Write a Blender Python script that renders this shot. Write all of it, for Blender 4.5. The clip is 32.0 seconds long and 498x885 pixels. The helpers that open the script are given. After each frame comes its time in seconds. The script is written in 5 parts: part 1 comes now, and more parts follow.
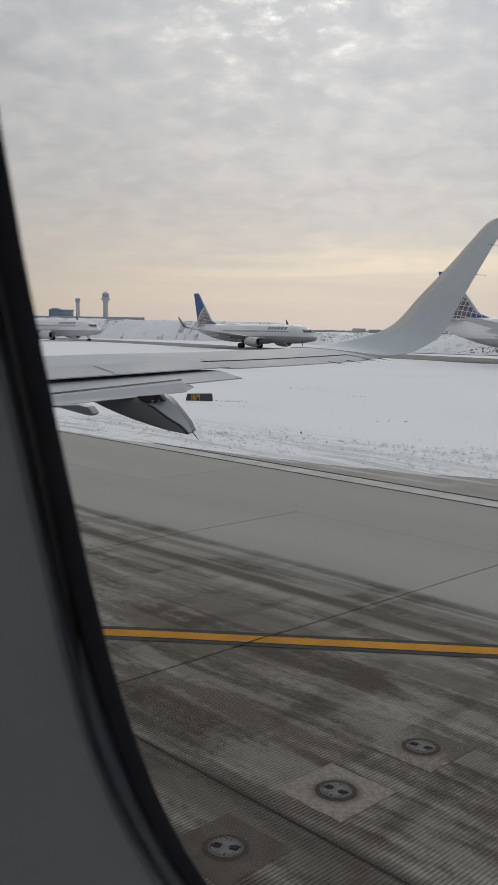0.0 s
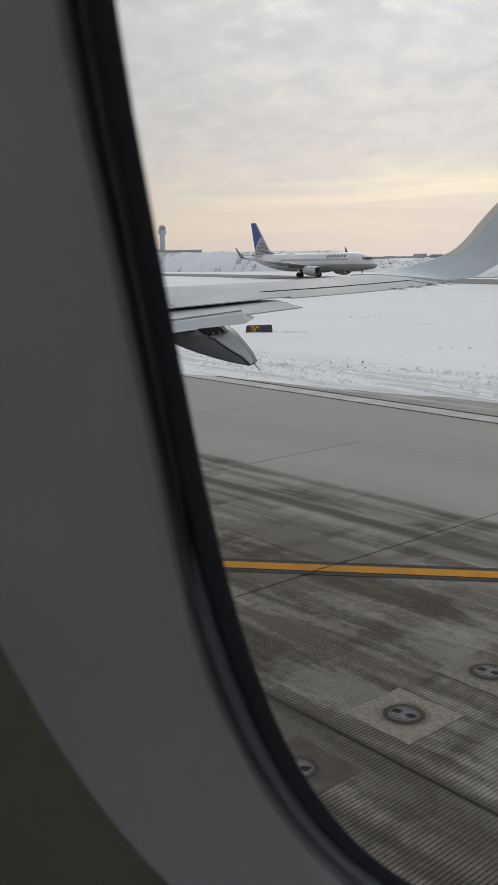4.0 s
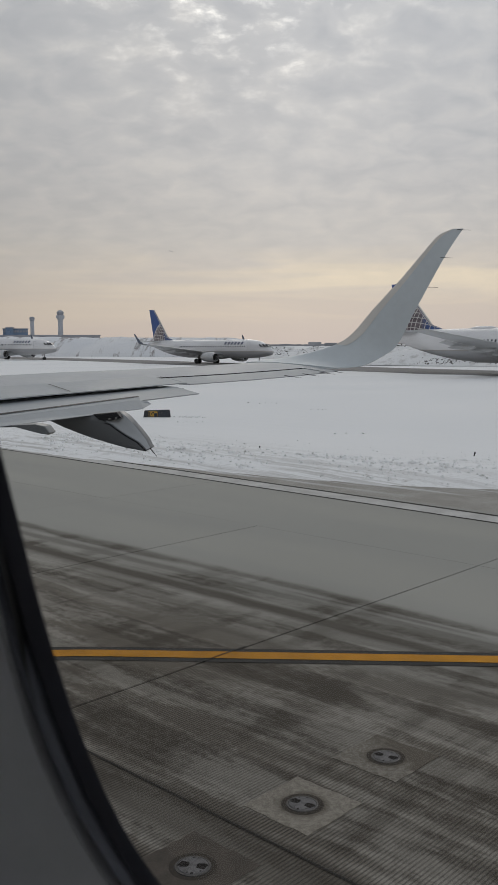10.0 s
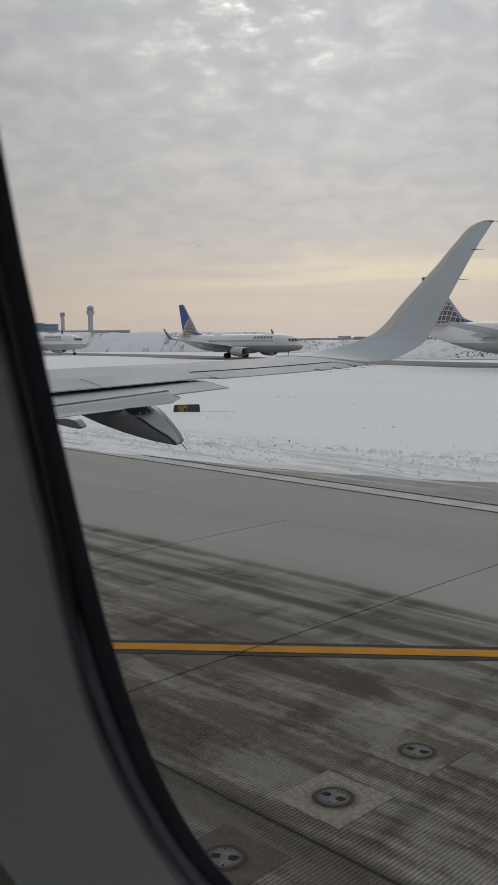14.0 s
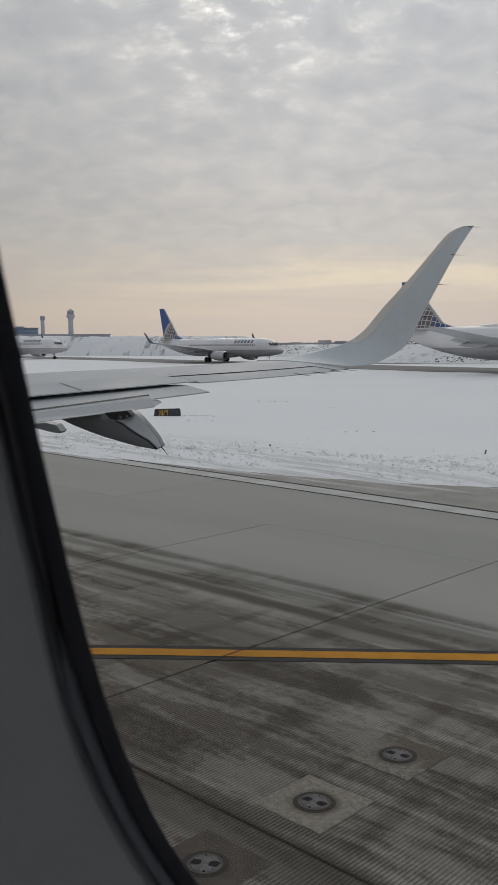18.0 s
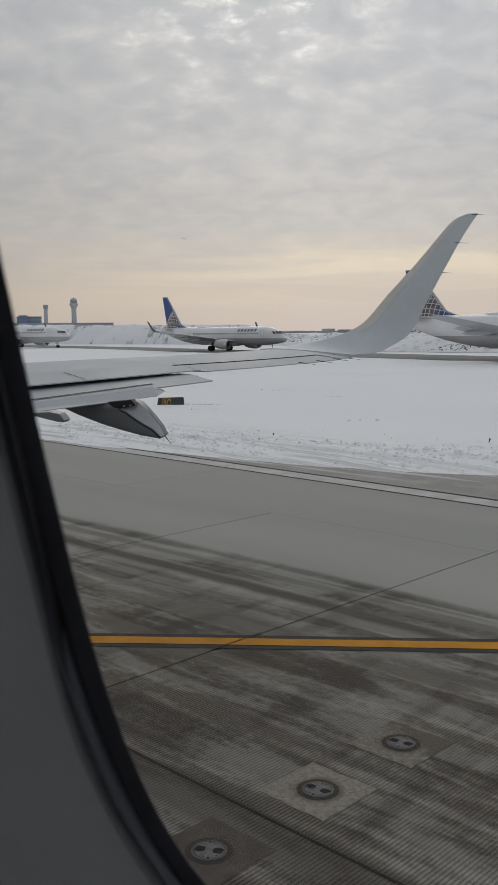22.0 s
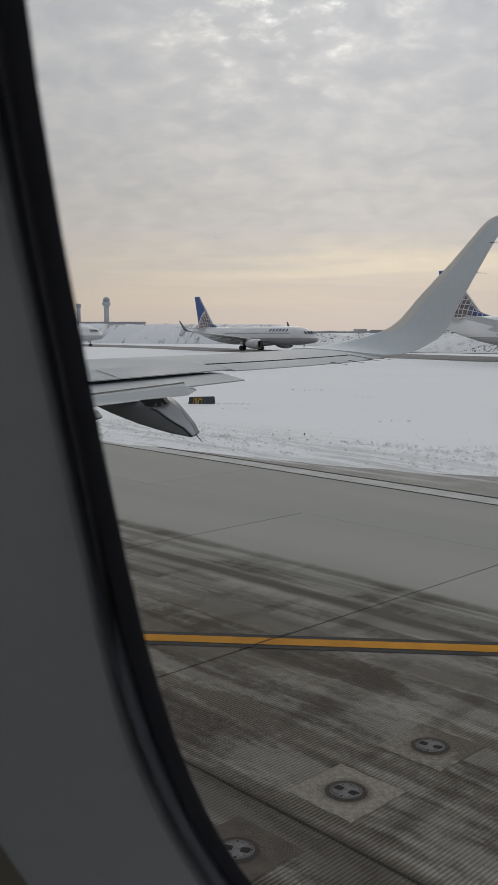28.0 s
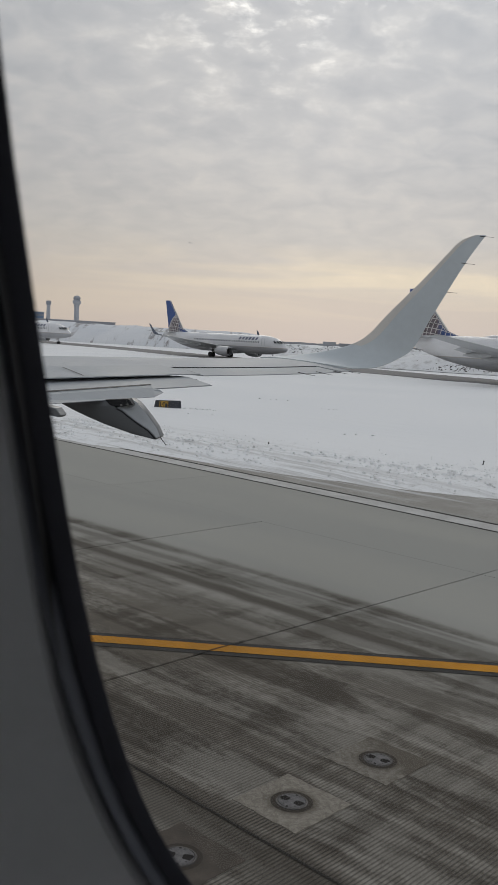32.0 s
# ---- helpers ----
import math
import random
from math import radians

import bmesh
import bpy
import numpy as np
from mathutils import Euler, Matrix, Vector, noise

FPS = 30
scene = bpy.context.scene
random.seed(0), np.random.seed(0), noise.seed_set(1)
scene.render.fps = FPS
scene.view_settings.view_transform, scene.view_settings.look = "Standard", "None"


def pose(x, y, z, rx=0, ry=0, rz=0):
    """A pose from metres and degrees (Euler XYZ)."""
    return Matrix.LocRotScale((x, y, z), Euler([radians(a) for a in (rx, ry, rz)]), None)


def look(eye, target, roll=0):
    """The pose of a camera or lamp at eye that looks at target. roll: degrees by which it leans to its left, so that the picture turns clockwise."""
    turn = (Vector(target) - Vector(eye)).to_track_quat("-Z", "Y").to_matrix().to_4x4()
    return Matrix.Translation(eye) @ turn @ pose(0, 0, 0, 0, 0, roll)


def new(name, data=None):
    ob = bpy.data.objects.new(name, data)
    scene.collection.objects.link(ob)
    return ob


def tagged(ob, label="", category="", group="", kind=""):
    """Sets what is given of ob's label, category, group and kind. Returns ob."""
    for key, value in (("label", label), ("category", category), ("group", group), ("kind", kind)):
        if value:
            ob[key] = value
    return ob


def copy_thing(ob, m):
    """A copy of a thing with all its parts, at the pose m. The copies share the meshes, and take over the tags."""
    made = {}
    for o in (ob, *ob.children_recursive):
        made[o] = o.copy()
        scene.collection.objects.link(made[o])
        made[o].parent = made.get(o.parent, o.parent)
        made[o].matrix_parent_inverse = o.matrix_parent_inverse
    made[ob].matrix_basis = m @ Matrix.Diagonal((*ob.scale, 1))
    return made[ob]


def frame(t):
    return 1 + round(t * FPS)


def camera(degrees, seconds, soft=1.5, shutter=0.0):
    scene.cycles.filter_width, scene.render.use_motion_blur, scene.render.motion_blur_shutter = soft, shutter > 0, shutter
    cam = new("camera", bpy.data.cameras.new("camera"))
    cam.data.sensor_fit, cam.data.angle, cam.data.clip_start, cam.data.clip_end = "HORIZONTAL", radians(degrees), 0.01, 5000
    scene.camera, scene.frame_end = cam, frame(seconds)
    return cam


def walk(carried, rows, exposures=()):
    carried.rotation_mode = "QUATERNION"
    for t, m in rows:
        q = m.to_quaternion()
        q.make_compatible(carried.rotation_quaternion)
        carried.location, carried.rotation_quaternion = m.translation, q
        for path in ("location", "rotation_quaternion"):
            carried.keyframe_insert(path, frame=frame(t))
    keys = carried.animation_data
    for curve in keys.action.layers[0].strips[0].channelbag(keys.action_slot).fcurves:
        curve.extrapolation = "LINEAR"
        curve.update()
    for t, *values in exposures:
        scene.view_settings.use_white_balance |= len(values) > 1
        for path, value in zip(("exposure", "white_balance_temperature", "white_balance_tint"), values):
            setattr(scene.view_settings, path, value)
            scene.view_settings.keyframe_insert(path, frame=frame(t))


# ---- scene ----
# ---- fitted numbers ----
EXPOSURES = ((0.0, 0.22), (2.5, 0.20), (3.1, 0.15), (3.5, 0.50), (4.5, 0.25), (5.5, 0.08), (6.0, 0.05), (6.7, -0.12), (7.3, -0.12), (8.2, 0.04), (14.0, 0.06), (17.0, 0.07), (25.0, 0.10), (28.0, 0.12), (29.2, 0.0), (30.3, -0.02), (31.2, 0.06), (32.0, 0.14))
SKY_STRENGTH, SUN_POWER, GAP_GLOW, CABIN_FILL = 1.0, 0.45, 2.0, 3.8
SKY = ((0.447, 0.397, 0.388), (0.482, 0.419, 0.380), (0.442, 0.419, 0.405), (0.424, 0.420, 0.426), (0.426, 0.447, 0.474), (0.46, 0.477, 0.505))
SKY_WARM = (0.63, 0.54, 0.425)
CONCRETE_A, CONCRETE_B, CONCRETE_C, CONCRETE_D = (0.335, 0.334, 0.308), (0.362, 0.357, 0.325), (0.165, 0.147, 0.122), (0.322, 0.302, 0.264)
RUBBER = (0.074, 0.064, 0.051)
EYE_Z = 3.90
# window outline: middle x, height over the eye, half width, half height, roundness, lean
WIN = (0.0212, -0.0211, 0.0993, 0.2268, 2.799, 26.80)


def FAR_LINE(x):
    return float(np.interp(x, (-330, -121.9, -85.1, -58.2, -35.1, -13.0, 1.3, 10.3, 19.5, 60, 240), (530, 306, 263, 230, 196, 168, 149, 138, 127, 80, -120)))


cam = camera(30.51, 32.0)
cam.data.dof.use_dof, cam.data.dof.focus_distance, cam.data.dof.aperture_fstop = True, 60.0, 46.0
# seconds, eye x y z, yaw, pitch, roll
PATH = [
    (0.0, -0.0070, 0.0150, 3.9017, 9.25, -7.04, -0.82),
    (0.5, -0.0094, 0.0121, 3.9007, 9.31, -7.08, -1.08),
    (1.0, -0.0073, 0.0100, 3.8984, 9.45, -7.18, -1.21),
    (1.5, -0.0102, 0.0104, 3.8991, 9.53, -7.28, -1.21),
    (2.0, -0.0070, 0.0114, 3.8956, 9.46, -7.32, -1.35),
    (2.5, -0.0131, 0.0158, 3.8963, 9.58, -7.40, -1.45),
    (3.0, -0.0116, 0.0213, 3.8899, 9.70, -7.50, -1.34),
    (3.5, -0.0261, 0.0317, 3.8880, 12.84, -11.68, 1.08),
    (5.5, -0.0069, 0.0128, 3.9014, 12.36, -6.92, 0.17),
    (6.0, -0.0050, 0.0085, 3.8968, 10.70, -4.99, 0.12),
    (6.5, -0.0000, 0.0037, 3.8975, 7.54, -4.00, 0.06),
    (7.0, 0.0048, 0.0035, 3.9029, 5.89, -3.55, 0.30),
    (7.5, 0.0019, 0.0003, 3.9000, 5.98, -3.59, 0.31),
    (8.0, 0.0017, -0.0004, 3.8973, 6.37, -4.25, 0.14),
    (8.5, 0.0004, 0.0005, 3.8991, 6.55, -4.93, 0.04),
    (9.0, 0.0012, 0.0000, 3.8976, 6.50, -5.36, 0.03),
    (9.5, 0.0034, 0.0002, 3.8988, 6.34, -5.78, 0.12),
    (10.0, 0.0021, 0.0006, 3.9028, 6.53, -6.09, 0.23),
    (10.5, 0.0019, 0.0006, 3.9024, 6.98, -6.30, 0.27),
    (11.0, 0.0032, 0.0009, 3.9046, 7.06, -6.44, 0.32),
    (11.5, 0.0024, 0.0006, 3.9020, 7.46, -6.40, 0.47),
    (12.0, 0.0014, 0.0004, 3.9032, 7.69, -6.36, 0.49),
    (12.5, 0.0009, -0.0003, 3.9022, 7.86, -6.43, 0.52),
    (13.0, -0.0006, 0.0008, 3.9052, 7.95, -6.58, 0.56),
    (13.5, -0.0033, -0.0014, 3.9010, 7.97, -6.61, 0.74),
    (14.0, -0.0030, -0.0029, 3.8974, 8.35, -6.43, 0.58),
    (14.5, -0.0078, -0.0038, 3.8945, 8.68, -5.99, 0.65),
    (16.5, -0.0048, 0.0003, 3.8998, 7.65, -5.91, 0.50),
    (17.0, -0.0039, 0.0010, 3.8995, 7.40, -6.05, 0.24),
    (17.5, -0.0044, 0.0015, 3.8994, 7.26, -6.14, 0.31),
    (18.0, -0.0049, 0.0020, 3.8993, 7.15, -6.18, 0.43),
    (18.5, -0.0054, 0.0025, 3.8992, 7.03, -6.27, 0.28),
    (19.0, -0.0050, 0.0024, 3.8996, 7.01, -6.34, 0.49),
    (19.5, -0.0046, 0.0022, 3.9000, 6.94, -6.39, 0.36),
    (20.0, -0.0041, 0.0021, 3.9005, 6.99, -6.45, 0.40),
    (20.5, -0.0047, 0.0027, 3.9008, 6.99, -6.56, 0.46),
    (21.0, -0.0053, 0.0033, 3.9012, 7.04, -6.67, 0.40),
    (21.5, -0.0054, 0.0043, 3.9012, 7.11, -6.83, 0.38),
    (22.0, -0.0056, 0.0053, 3.9012, 7.36, -6.89, 0.51),
    (22.5, -0.0061, 0.0064, 3.9005, 7.39, -6.95, 0.70),
    (23.0, -0.0067, 0.0074, 3.8998, 7.47, -6.98, 0.45),
    (23.5, -0.0067, 0.0067, 3.9016, 7.55, -7.03, 0.57),
    (24.0, -0.0067, 0.0059, 3.9034, 7.52, -7.07, 0.57),
    (24.5, -0.0067, 0.0059, 3.9034, 7.55, -7.07, 0.68),
    (26.5, -0.0067, 0.0080, 3.9025, 8.02, -7.27, 0.48),
    (27.0, -0.0085, 0.0086, 3.9010, 8.35, -7.25, 0.32),
    (27.5, -0.0100, 0.0114, 3.8984, 8.51, -7.09, 0.69),
    (28.0, -0.0144, 0.0144, 3.8955, 9.32, -6.89, 0.18),
    (28.5, -0.0105, 0.0114, 3.8957, 9.88, -6.46, 0.18),
    (28.9, -0.0002, 0.0141, 3.9028, 5.85, -4.97, 0.00),
    (29.0, 0.0029, 0.0148, 3.9038, 4.92, -4.74, 0.11),
    (29.5, 0.0017, 0.0155, 3.9029, 4.37, -4.75, 0.61),
    (30.0, 0.0043, 0.0182, 3.9041, 4.91, -4.24, 0.42),
    (30.5, -0.0075, 0.0174, 3.8944, 4.69, -4.46, -1.07),
    (31.0, -0.0125, 0.0183, 3.8843, 3.85, -5.52, -2.67),
    (31.5, -0.0168, 0.0200, 3.8805, 5.48, -6.28, -3.18),
    (32.0, -0.0139, 0.0246, 3.8842, 7.43, -6.38, -3.03),
]
walk(cam, [(t, pose(x, y, z, 90 + p, r, w)) for t, x, y, z, w, p, r in PATH], exposures=EXPOSURES)

# ---- world and sun ----
SUN_AZ, SUN_EL = 7.0, 27.0     # degrees left of +y, above the horizon
world = bpy.data.worlds.new("overcast_sky")
scene.world = world
world.use_nodes = True


def build_sky():
    nt = world.node_tree
    N, L = nt.nodes, nt.links
    N.clear()

    def node(kind, **kw):
        n = N.new(kind)
        for k, v in kw.items():
            if k == "op":
                n.operation = v
            elif k == "blend":
                n.data_type, n.blend_type = "RGBA", v
        return n

    def math_(op, a, b=None, clamp=False):
        n = node("ShaderNodeMath", op=op)
        n.use_clamp = clamp
        for i, s in enumerate((a, b)):
            if s is None:
                continue
            if isinstance(s, (int, float)):
                n.inputs[i].default_value = s
            else:
                L.new(s, n.inputs[i])
        return n.outputs[0]

    def mix(fac, a, b, blend="MIX"):
        n = node("ShaderNodeMix", blend=blend)
        for i, s in ((0, fac), (6, a), (7, b)):
            if isinstance(s, (int, float)):
                n.inputs[i].default_value = s
            elif isinstance(s, tuple):
                n.inputs[i].default_value = (*s, 1)
            else:
                L.new(s, n.inputs[i])
        return n.outputs[2]

    def ramp(fac, *stops):
        n = node("ShaderNodeValToRGB")
        e = n.color_ramp.elements
        while len(e) < len(stops):
            e.new(0.5)
        for q, (p, c) in zip(e, stops):
            q.position, q.color = p, (*c, 1) if isinstance(c, tuple) else (c, c, c, 1)
        L.new(fac, n.inputs[0])
        return n.outputs[0]

    def noise_(vec, scale, detail, rough=0.5, dist=0.0):
        n = node("ShaderNodeTexNoise")
        L.new(vec, n.inputs["Vector"])
        n.inputs["Scale"].default_value, n.inputs["Detail"].default_value = scale, detail
        n.inputs["Roughness"].default_value, n.inputs["Distortion"].default_value = rough, dist
        return n.outputs["Fac"]

    tc = node("ShaderNodeTexCoord")
    sep = node("ShaderNodeSeparateXYZ")
    L.new(tc.outputs["Generated"], sep.inputs[0])
    x, y, z = sep.outputs
    up = math_("MAXIMUM", z, 0.0)
    low = math_("ADD", up, 0.26)
    cx, cy = math_("DIVIDE", x, low), math_("DIVIDE", y, low)
    comb = node("ShaderNodeCombineXYZ")
    L.new(cx, comb.inputs[0]), L.new(cy, comb.inputs[1])
    cells = noise_(comb.outputs[0], 10.5, 3.0, 0.48, 0.4)
    broad = noise_(comb.outputs[0], 1.8, 3.0, 0.5, 0.6)
    fine = noise_(comb.outputs[0], 22.0, 4.0, 0.6, 0.2)
    # flat streaks low over the horizon
    st = node("ShaderNodeCombineXYZ")
    L.new(math_("MULTIPLY", x, 1.5), st.inputs[0]), L.new(math_("MULTIPLY", y, 1.5), st.inputs[1])
    L.new(math_("MULTIPLY", z, 16.0), st.inputs[2])
    streak = noise_(st.outputs[0], 1.6, 4.0, 0.5, 0.5)
    sun = Vector((-math.sin(radians(SUN_AZ)) * math.cos(radians(SUN_EL)), math.cos(radians(SUN_AZ)) * math.cos(radians(SUN_EL)), math.sin(radians(SUN_EL))))
    dot = node("ShaderNodeVectorMath", op="DOT_PRODUCT")
    L.new(tc.outputs["Generated"], dot.inputs[0])
    dot.inputs[1].default_value = sun
    toward = dot.outputs["Value"]
    glow = math_("POWER", math_("MAXIMUM", toward, 0.0), 120.0)
    wide = math_("POWER", math_("MAXIMUM", toward, 0.0), 5.0)

    base = ramp(up, (0.0, SKY[0]), (0.045, SKY[1]), (0.11, SKY[2]), (0.20, SKY[3]), (0.42, SKY[4]), (1.0, SKY[5]))
    warm = mix(math_("MULTIPLY", math_("MULTIPLY", ramp(streak, (0.46, 0.0), (0.60, 1.0)), ramp(math_("ADD", x, 0.5), (0.15, 0.35), (0.5, 1.0))), ramp(up, (0.0, 0.2), (0.035, 0.6), (0.075, 1.0), (0.105, 0.2), (0.13, 0.0))), base, SKY_WARM)
    shade = ramp(math_("ADD", math_("MULTIPLY", cells, 0.62), math_("ADD", math_("MULTIPLY", broad, 0.28), math_("MULTIPLY", fine, 0.10))), (0.36, (0.77, 0.80, 0.85)), (0.5, (0.96, 0.968, 0.985)), (0.64, (1.17, 1.145, 1.11)))
    depth = ramp(up, (0.03, 0.0), (0.16, 0.65), (0.34, 1.0))
    sky = mix(depth, warm, mix(1.0, warm, shade, "MULTIPLY"))
    sky = mix(1.0, sky, ramp(math_("ADD", x, 0.5), (0.10, 0.775), (0.44, 0.99)), "MULTIPLY")
    gap = ramp(math_("ADD", math_("MULTIPLY", cells, 0.5), math_("MULTIPLY", fine, 0.5)), (0.50, 0.0), (0.57, 0.25), (0.66, 1.0))
    bright = math_("ADD", math_("MULTIPLY", math_("MULTIPLY", gap, glow), GAP_GLOW), math_("MULTIPLY", wide, 0.10))
    sky = mix(1.0, sky, mix(bright, (0, 0, 0), (1.0, 0.95, 0.86)), "ADD")
    nish = node("ShaderNodeTexSky")
    nish.sky_type, nish.sun_disc = "NISHITA", False
    nish.sun_elevation, nish.sun_rotation = radians(SUN_EL), radians(-SUN_AZ)
    sky = mix(1.0, sky, mix(0.004, (0, 0, 0), nish.outputs[0]), "ADD")
    bg, out = node("ShaderNodeBackground"), node("ShaderNodeOutputWorld")
    L.new(sky, bg.inputs["Color"])
    bg.inputs["Strength"].default_value = SKY_STRENGTH
    L.new(bg.outputs[0], out.inputs[0])


build_sky()
sun_lamp = bpy.data.lights.new("sun", "SUN")
sun_lamp.energy, sun_lamp.angle, sun_lamp.color = SUN_POWER, radians(30), (1.0, 0.94, 0.85)
sun_ob = new("sun", sun_lamp)
sun_ob.matrix_world = look((-math.sin(radians(SUN_AZ)) * 80, math.cos(radians(SUN_AZ)) * 80, math.tan(radians(SUN_EL)) * 80 + 5), (0, 0, 5))


# ---- materials ----
class Nodes:
    """Short hand for building one material."""

    def __init__(self, name):
        self.m = bpy.data.materials.new(name)
        self.m.use_nodes = True
        self.t = self.m.node_tree
        self.bsdf = self.t.nodes["Principled BSDF"]
        self.coord = self.t.nodes.new("ShaderNodeTexCoord").outputs["Object"]

    def put(self, s, socket):
        if isinstance(s, (int, float)):
            socket.default_value = s
        elif isinstance(s, tuple):
            socket.default_value = (*s, 1) if socket.type == "RGBA" else s
        else:
            self.t.links.new(s, socket)

    def noise(self, scale, detail=4.0, rough=0.55, stretch=(1, 1, 1), turn=0.0, vec=None, dist=0.0):
        mp = self.t.nodes.new("ShaderNodeMapping")
        mp.vector_type = "POINT"
        mp.inputs["Rotation"].default_value = (0, 0, turn)
        mp.inputs["Scale"].default_value = stretch
        self.put(vec or self.coord, mp.inputs[0])
        n = self.t.nodes.new("ShaderNodeTexNoise")
        self.put(mp.outputs[0], n.inputs["Vector"])
        n.inputs["Scale"].default_value, n.inputs["Detail"].default_value = scale, detail
        n.inputs["Roughness"].default_value, n.inputs["Distortion"].default_value = rough, dist
        return n.outputs["Fac"]

    def ramp(self, fac, *stops):
        n = self.t.nodes.new("ShaderNodeValToRGB")
        e = n.color_ramp.elements
        while len(e) < len(stops):
            e.new(0.5)
        for q, (p, c) in zip(e, stops):
            q.position, q.color = p, (*c, 1) if isinstance(c, tuple) else (c, c, c, 1)
        self.put(fac, n.inputs[0])
        return n.outputs[0]

    def math(self, op, a, b=0.0):
        n = self.t.nodes.new("ShaderNodeMath")
        n.operation = op
        self.put(a, n.inputs[0]), self.put(b, n.inputs[1])
        return n.outputs[0]

    def mix(self, fac, a, b, blend="MIX"):
        n = self.t.nodes.new("ShaderNodeMix")
        n.data_type, n.blend_type = "RGBA", blend
        self.put(fac, n.inputs[0]), self.put(a, n.inputs[6]), self.put(b, n.inputs[7])
        return n.outputs[2]

    def sep(self, vec=None):
        n = self.t.nodes.new("ShaderNodeSeparateXYZ")
        self.put(vec or self.coord, n.inputs[0])
        return n.outputs

    def random(self):
        return self.t.nodes.new("ShaderNodeObjectInfo").outputs["Random"]

    def bump(self, height, strength=0.3, distance=0.01):
        n = self.t.nodes.new("ShaderNodeBump")
        n.inputs["Strength"].default_value, n.inputs["Distance"].default_value = strength, distance
        self.put(height, n.inputs["Height"])
        self.put(n.outputs[0], self.bsdf.inputs["Normal"])

    def done(self, color, rough=0.5, metal=0.0, spec=0.5):
        self.put(color, self.bsdf.inputs["Base Color"])
        self.put(rough, self.bsdf.inputs["Roughness"])
        self.put(metal, self.bsdf.inputs["Metallic"])
        self.put(spec, self.bsdf.inputs["Specular IOR Level"])
        return self.m


def worn(name, color, rough=0.5, metal=0.0, scale=3.0, amount=0.18, bump=0.0, spec=0.5):
    """Paint, metal or plastic with soft stains and a fine grain."""
    n = Nodes(name)
    big, small = n.noise(scale, 4), n.noise(scale * 14, 3)
    c = n.mix(1.0, color, n.ramp(n.math("ADD", n.math("MULTIPLY", big, 0.7), n.math("MULTIPLY", small, 0.3)), (0.3, 1 - amount), (0.7, 1 + amount * 0.4)), "MULTIPLY")
    if bump:
        n.bump(small, bump, 0.004)
    return n.done(c, n.ramp(big, (0.3, max(rough - 0.1, 0.05)), (0.7, min(rough + 0.1, 1.0))), metal, spec)


# taxiway axes: E1 along its edge, E2 across it towards the snow
E1, E2 = Vector((0.80, -0.60, 0)), Vector((0.60, 0.80, 0))
TURN = math.atan2(E1.y, E1.x)


def taxi(u, s, z=0.0):
    return Vector((E1.x * u + E2.x * s, E1.y * u + E2.y * s, z))


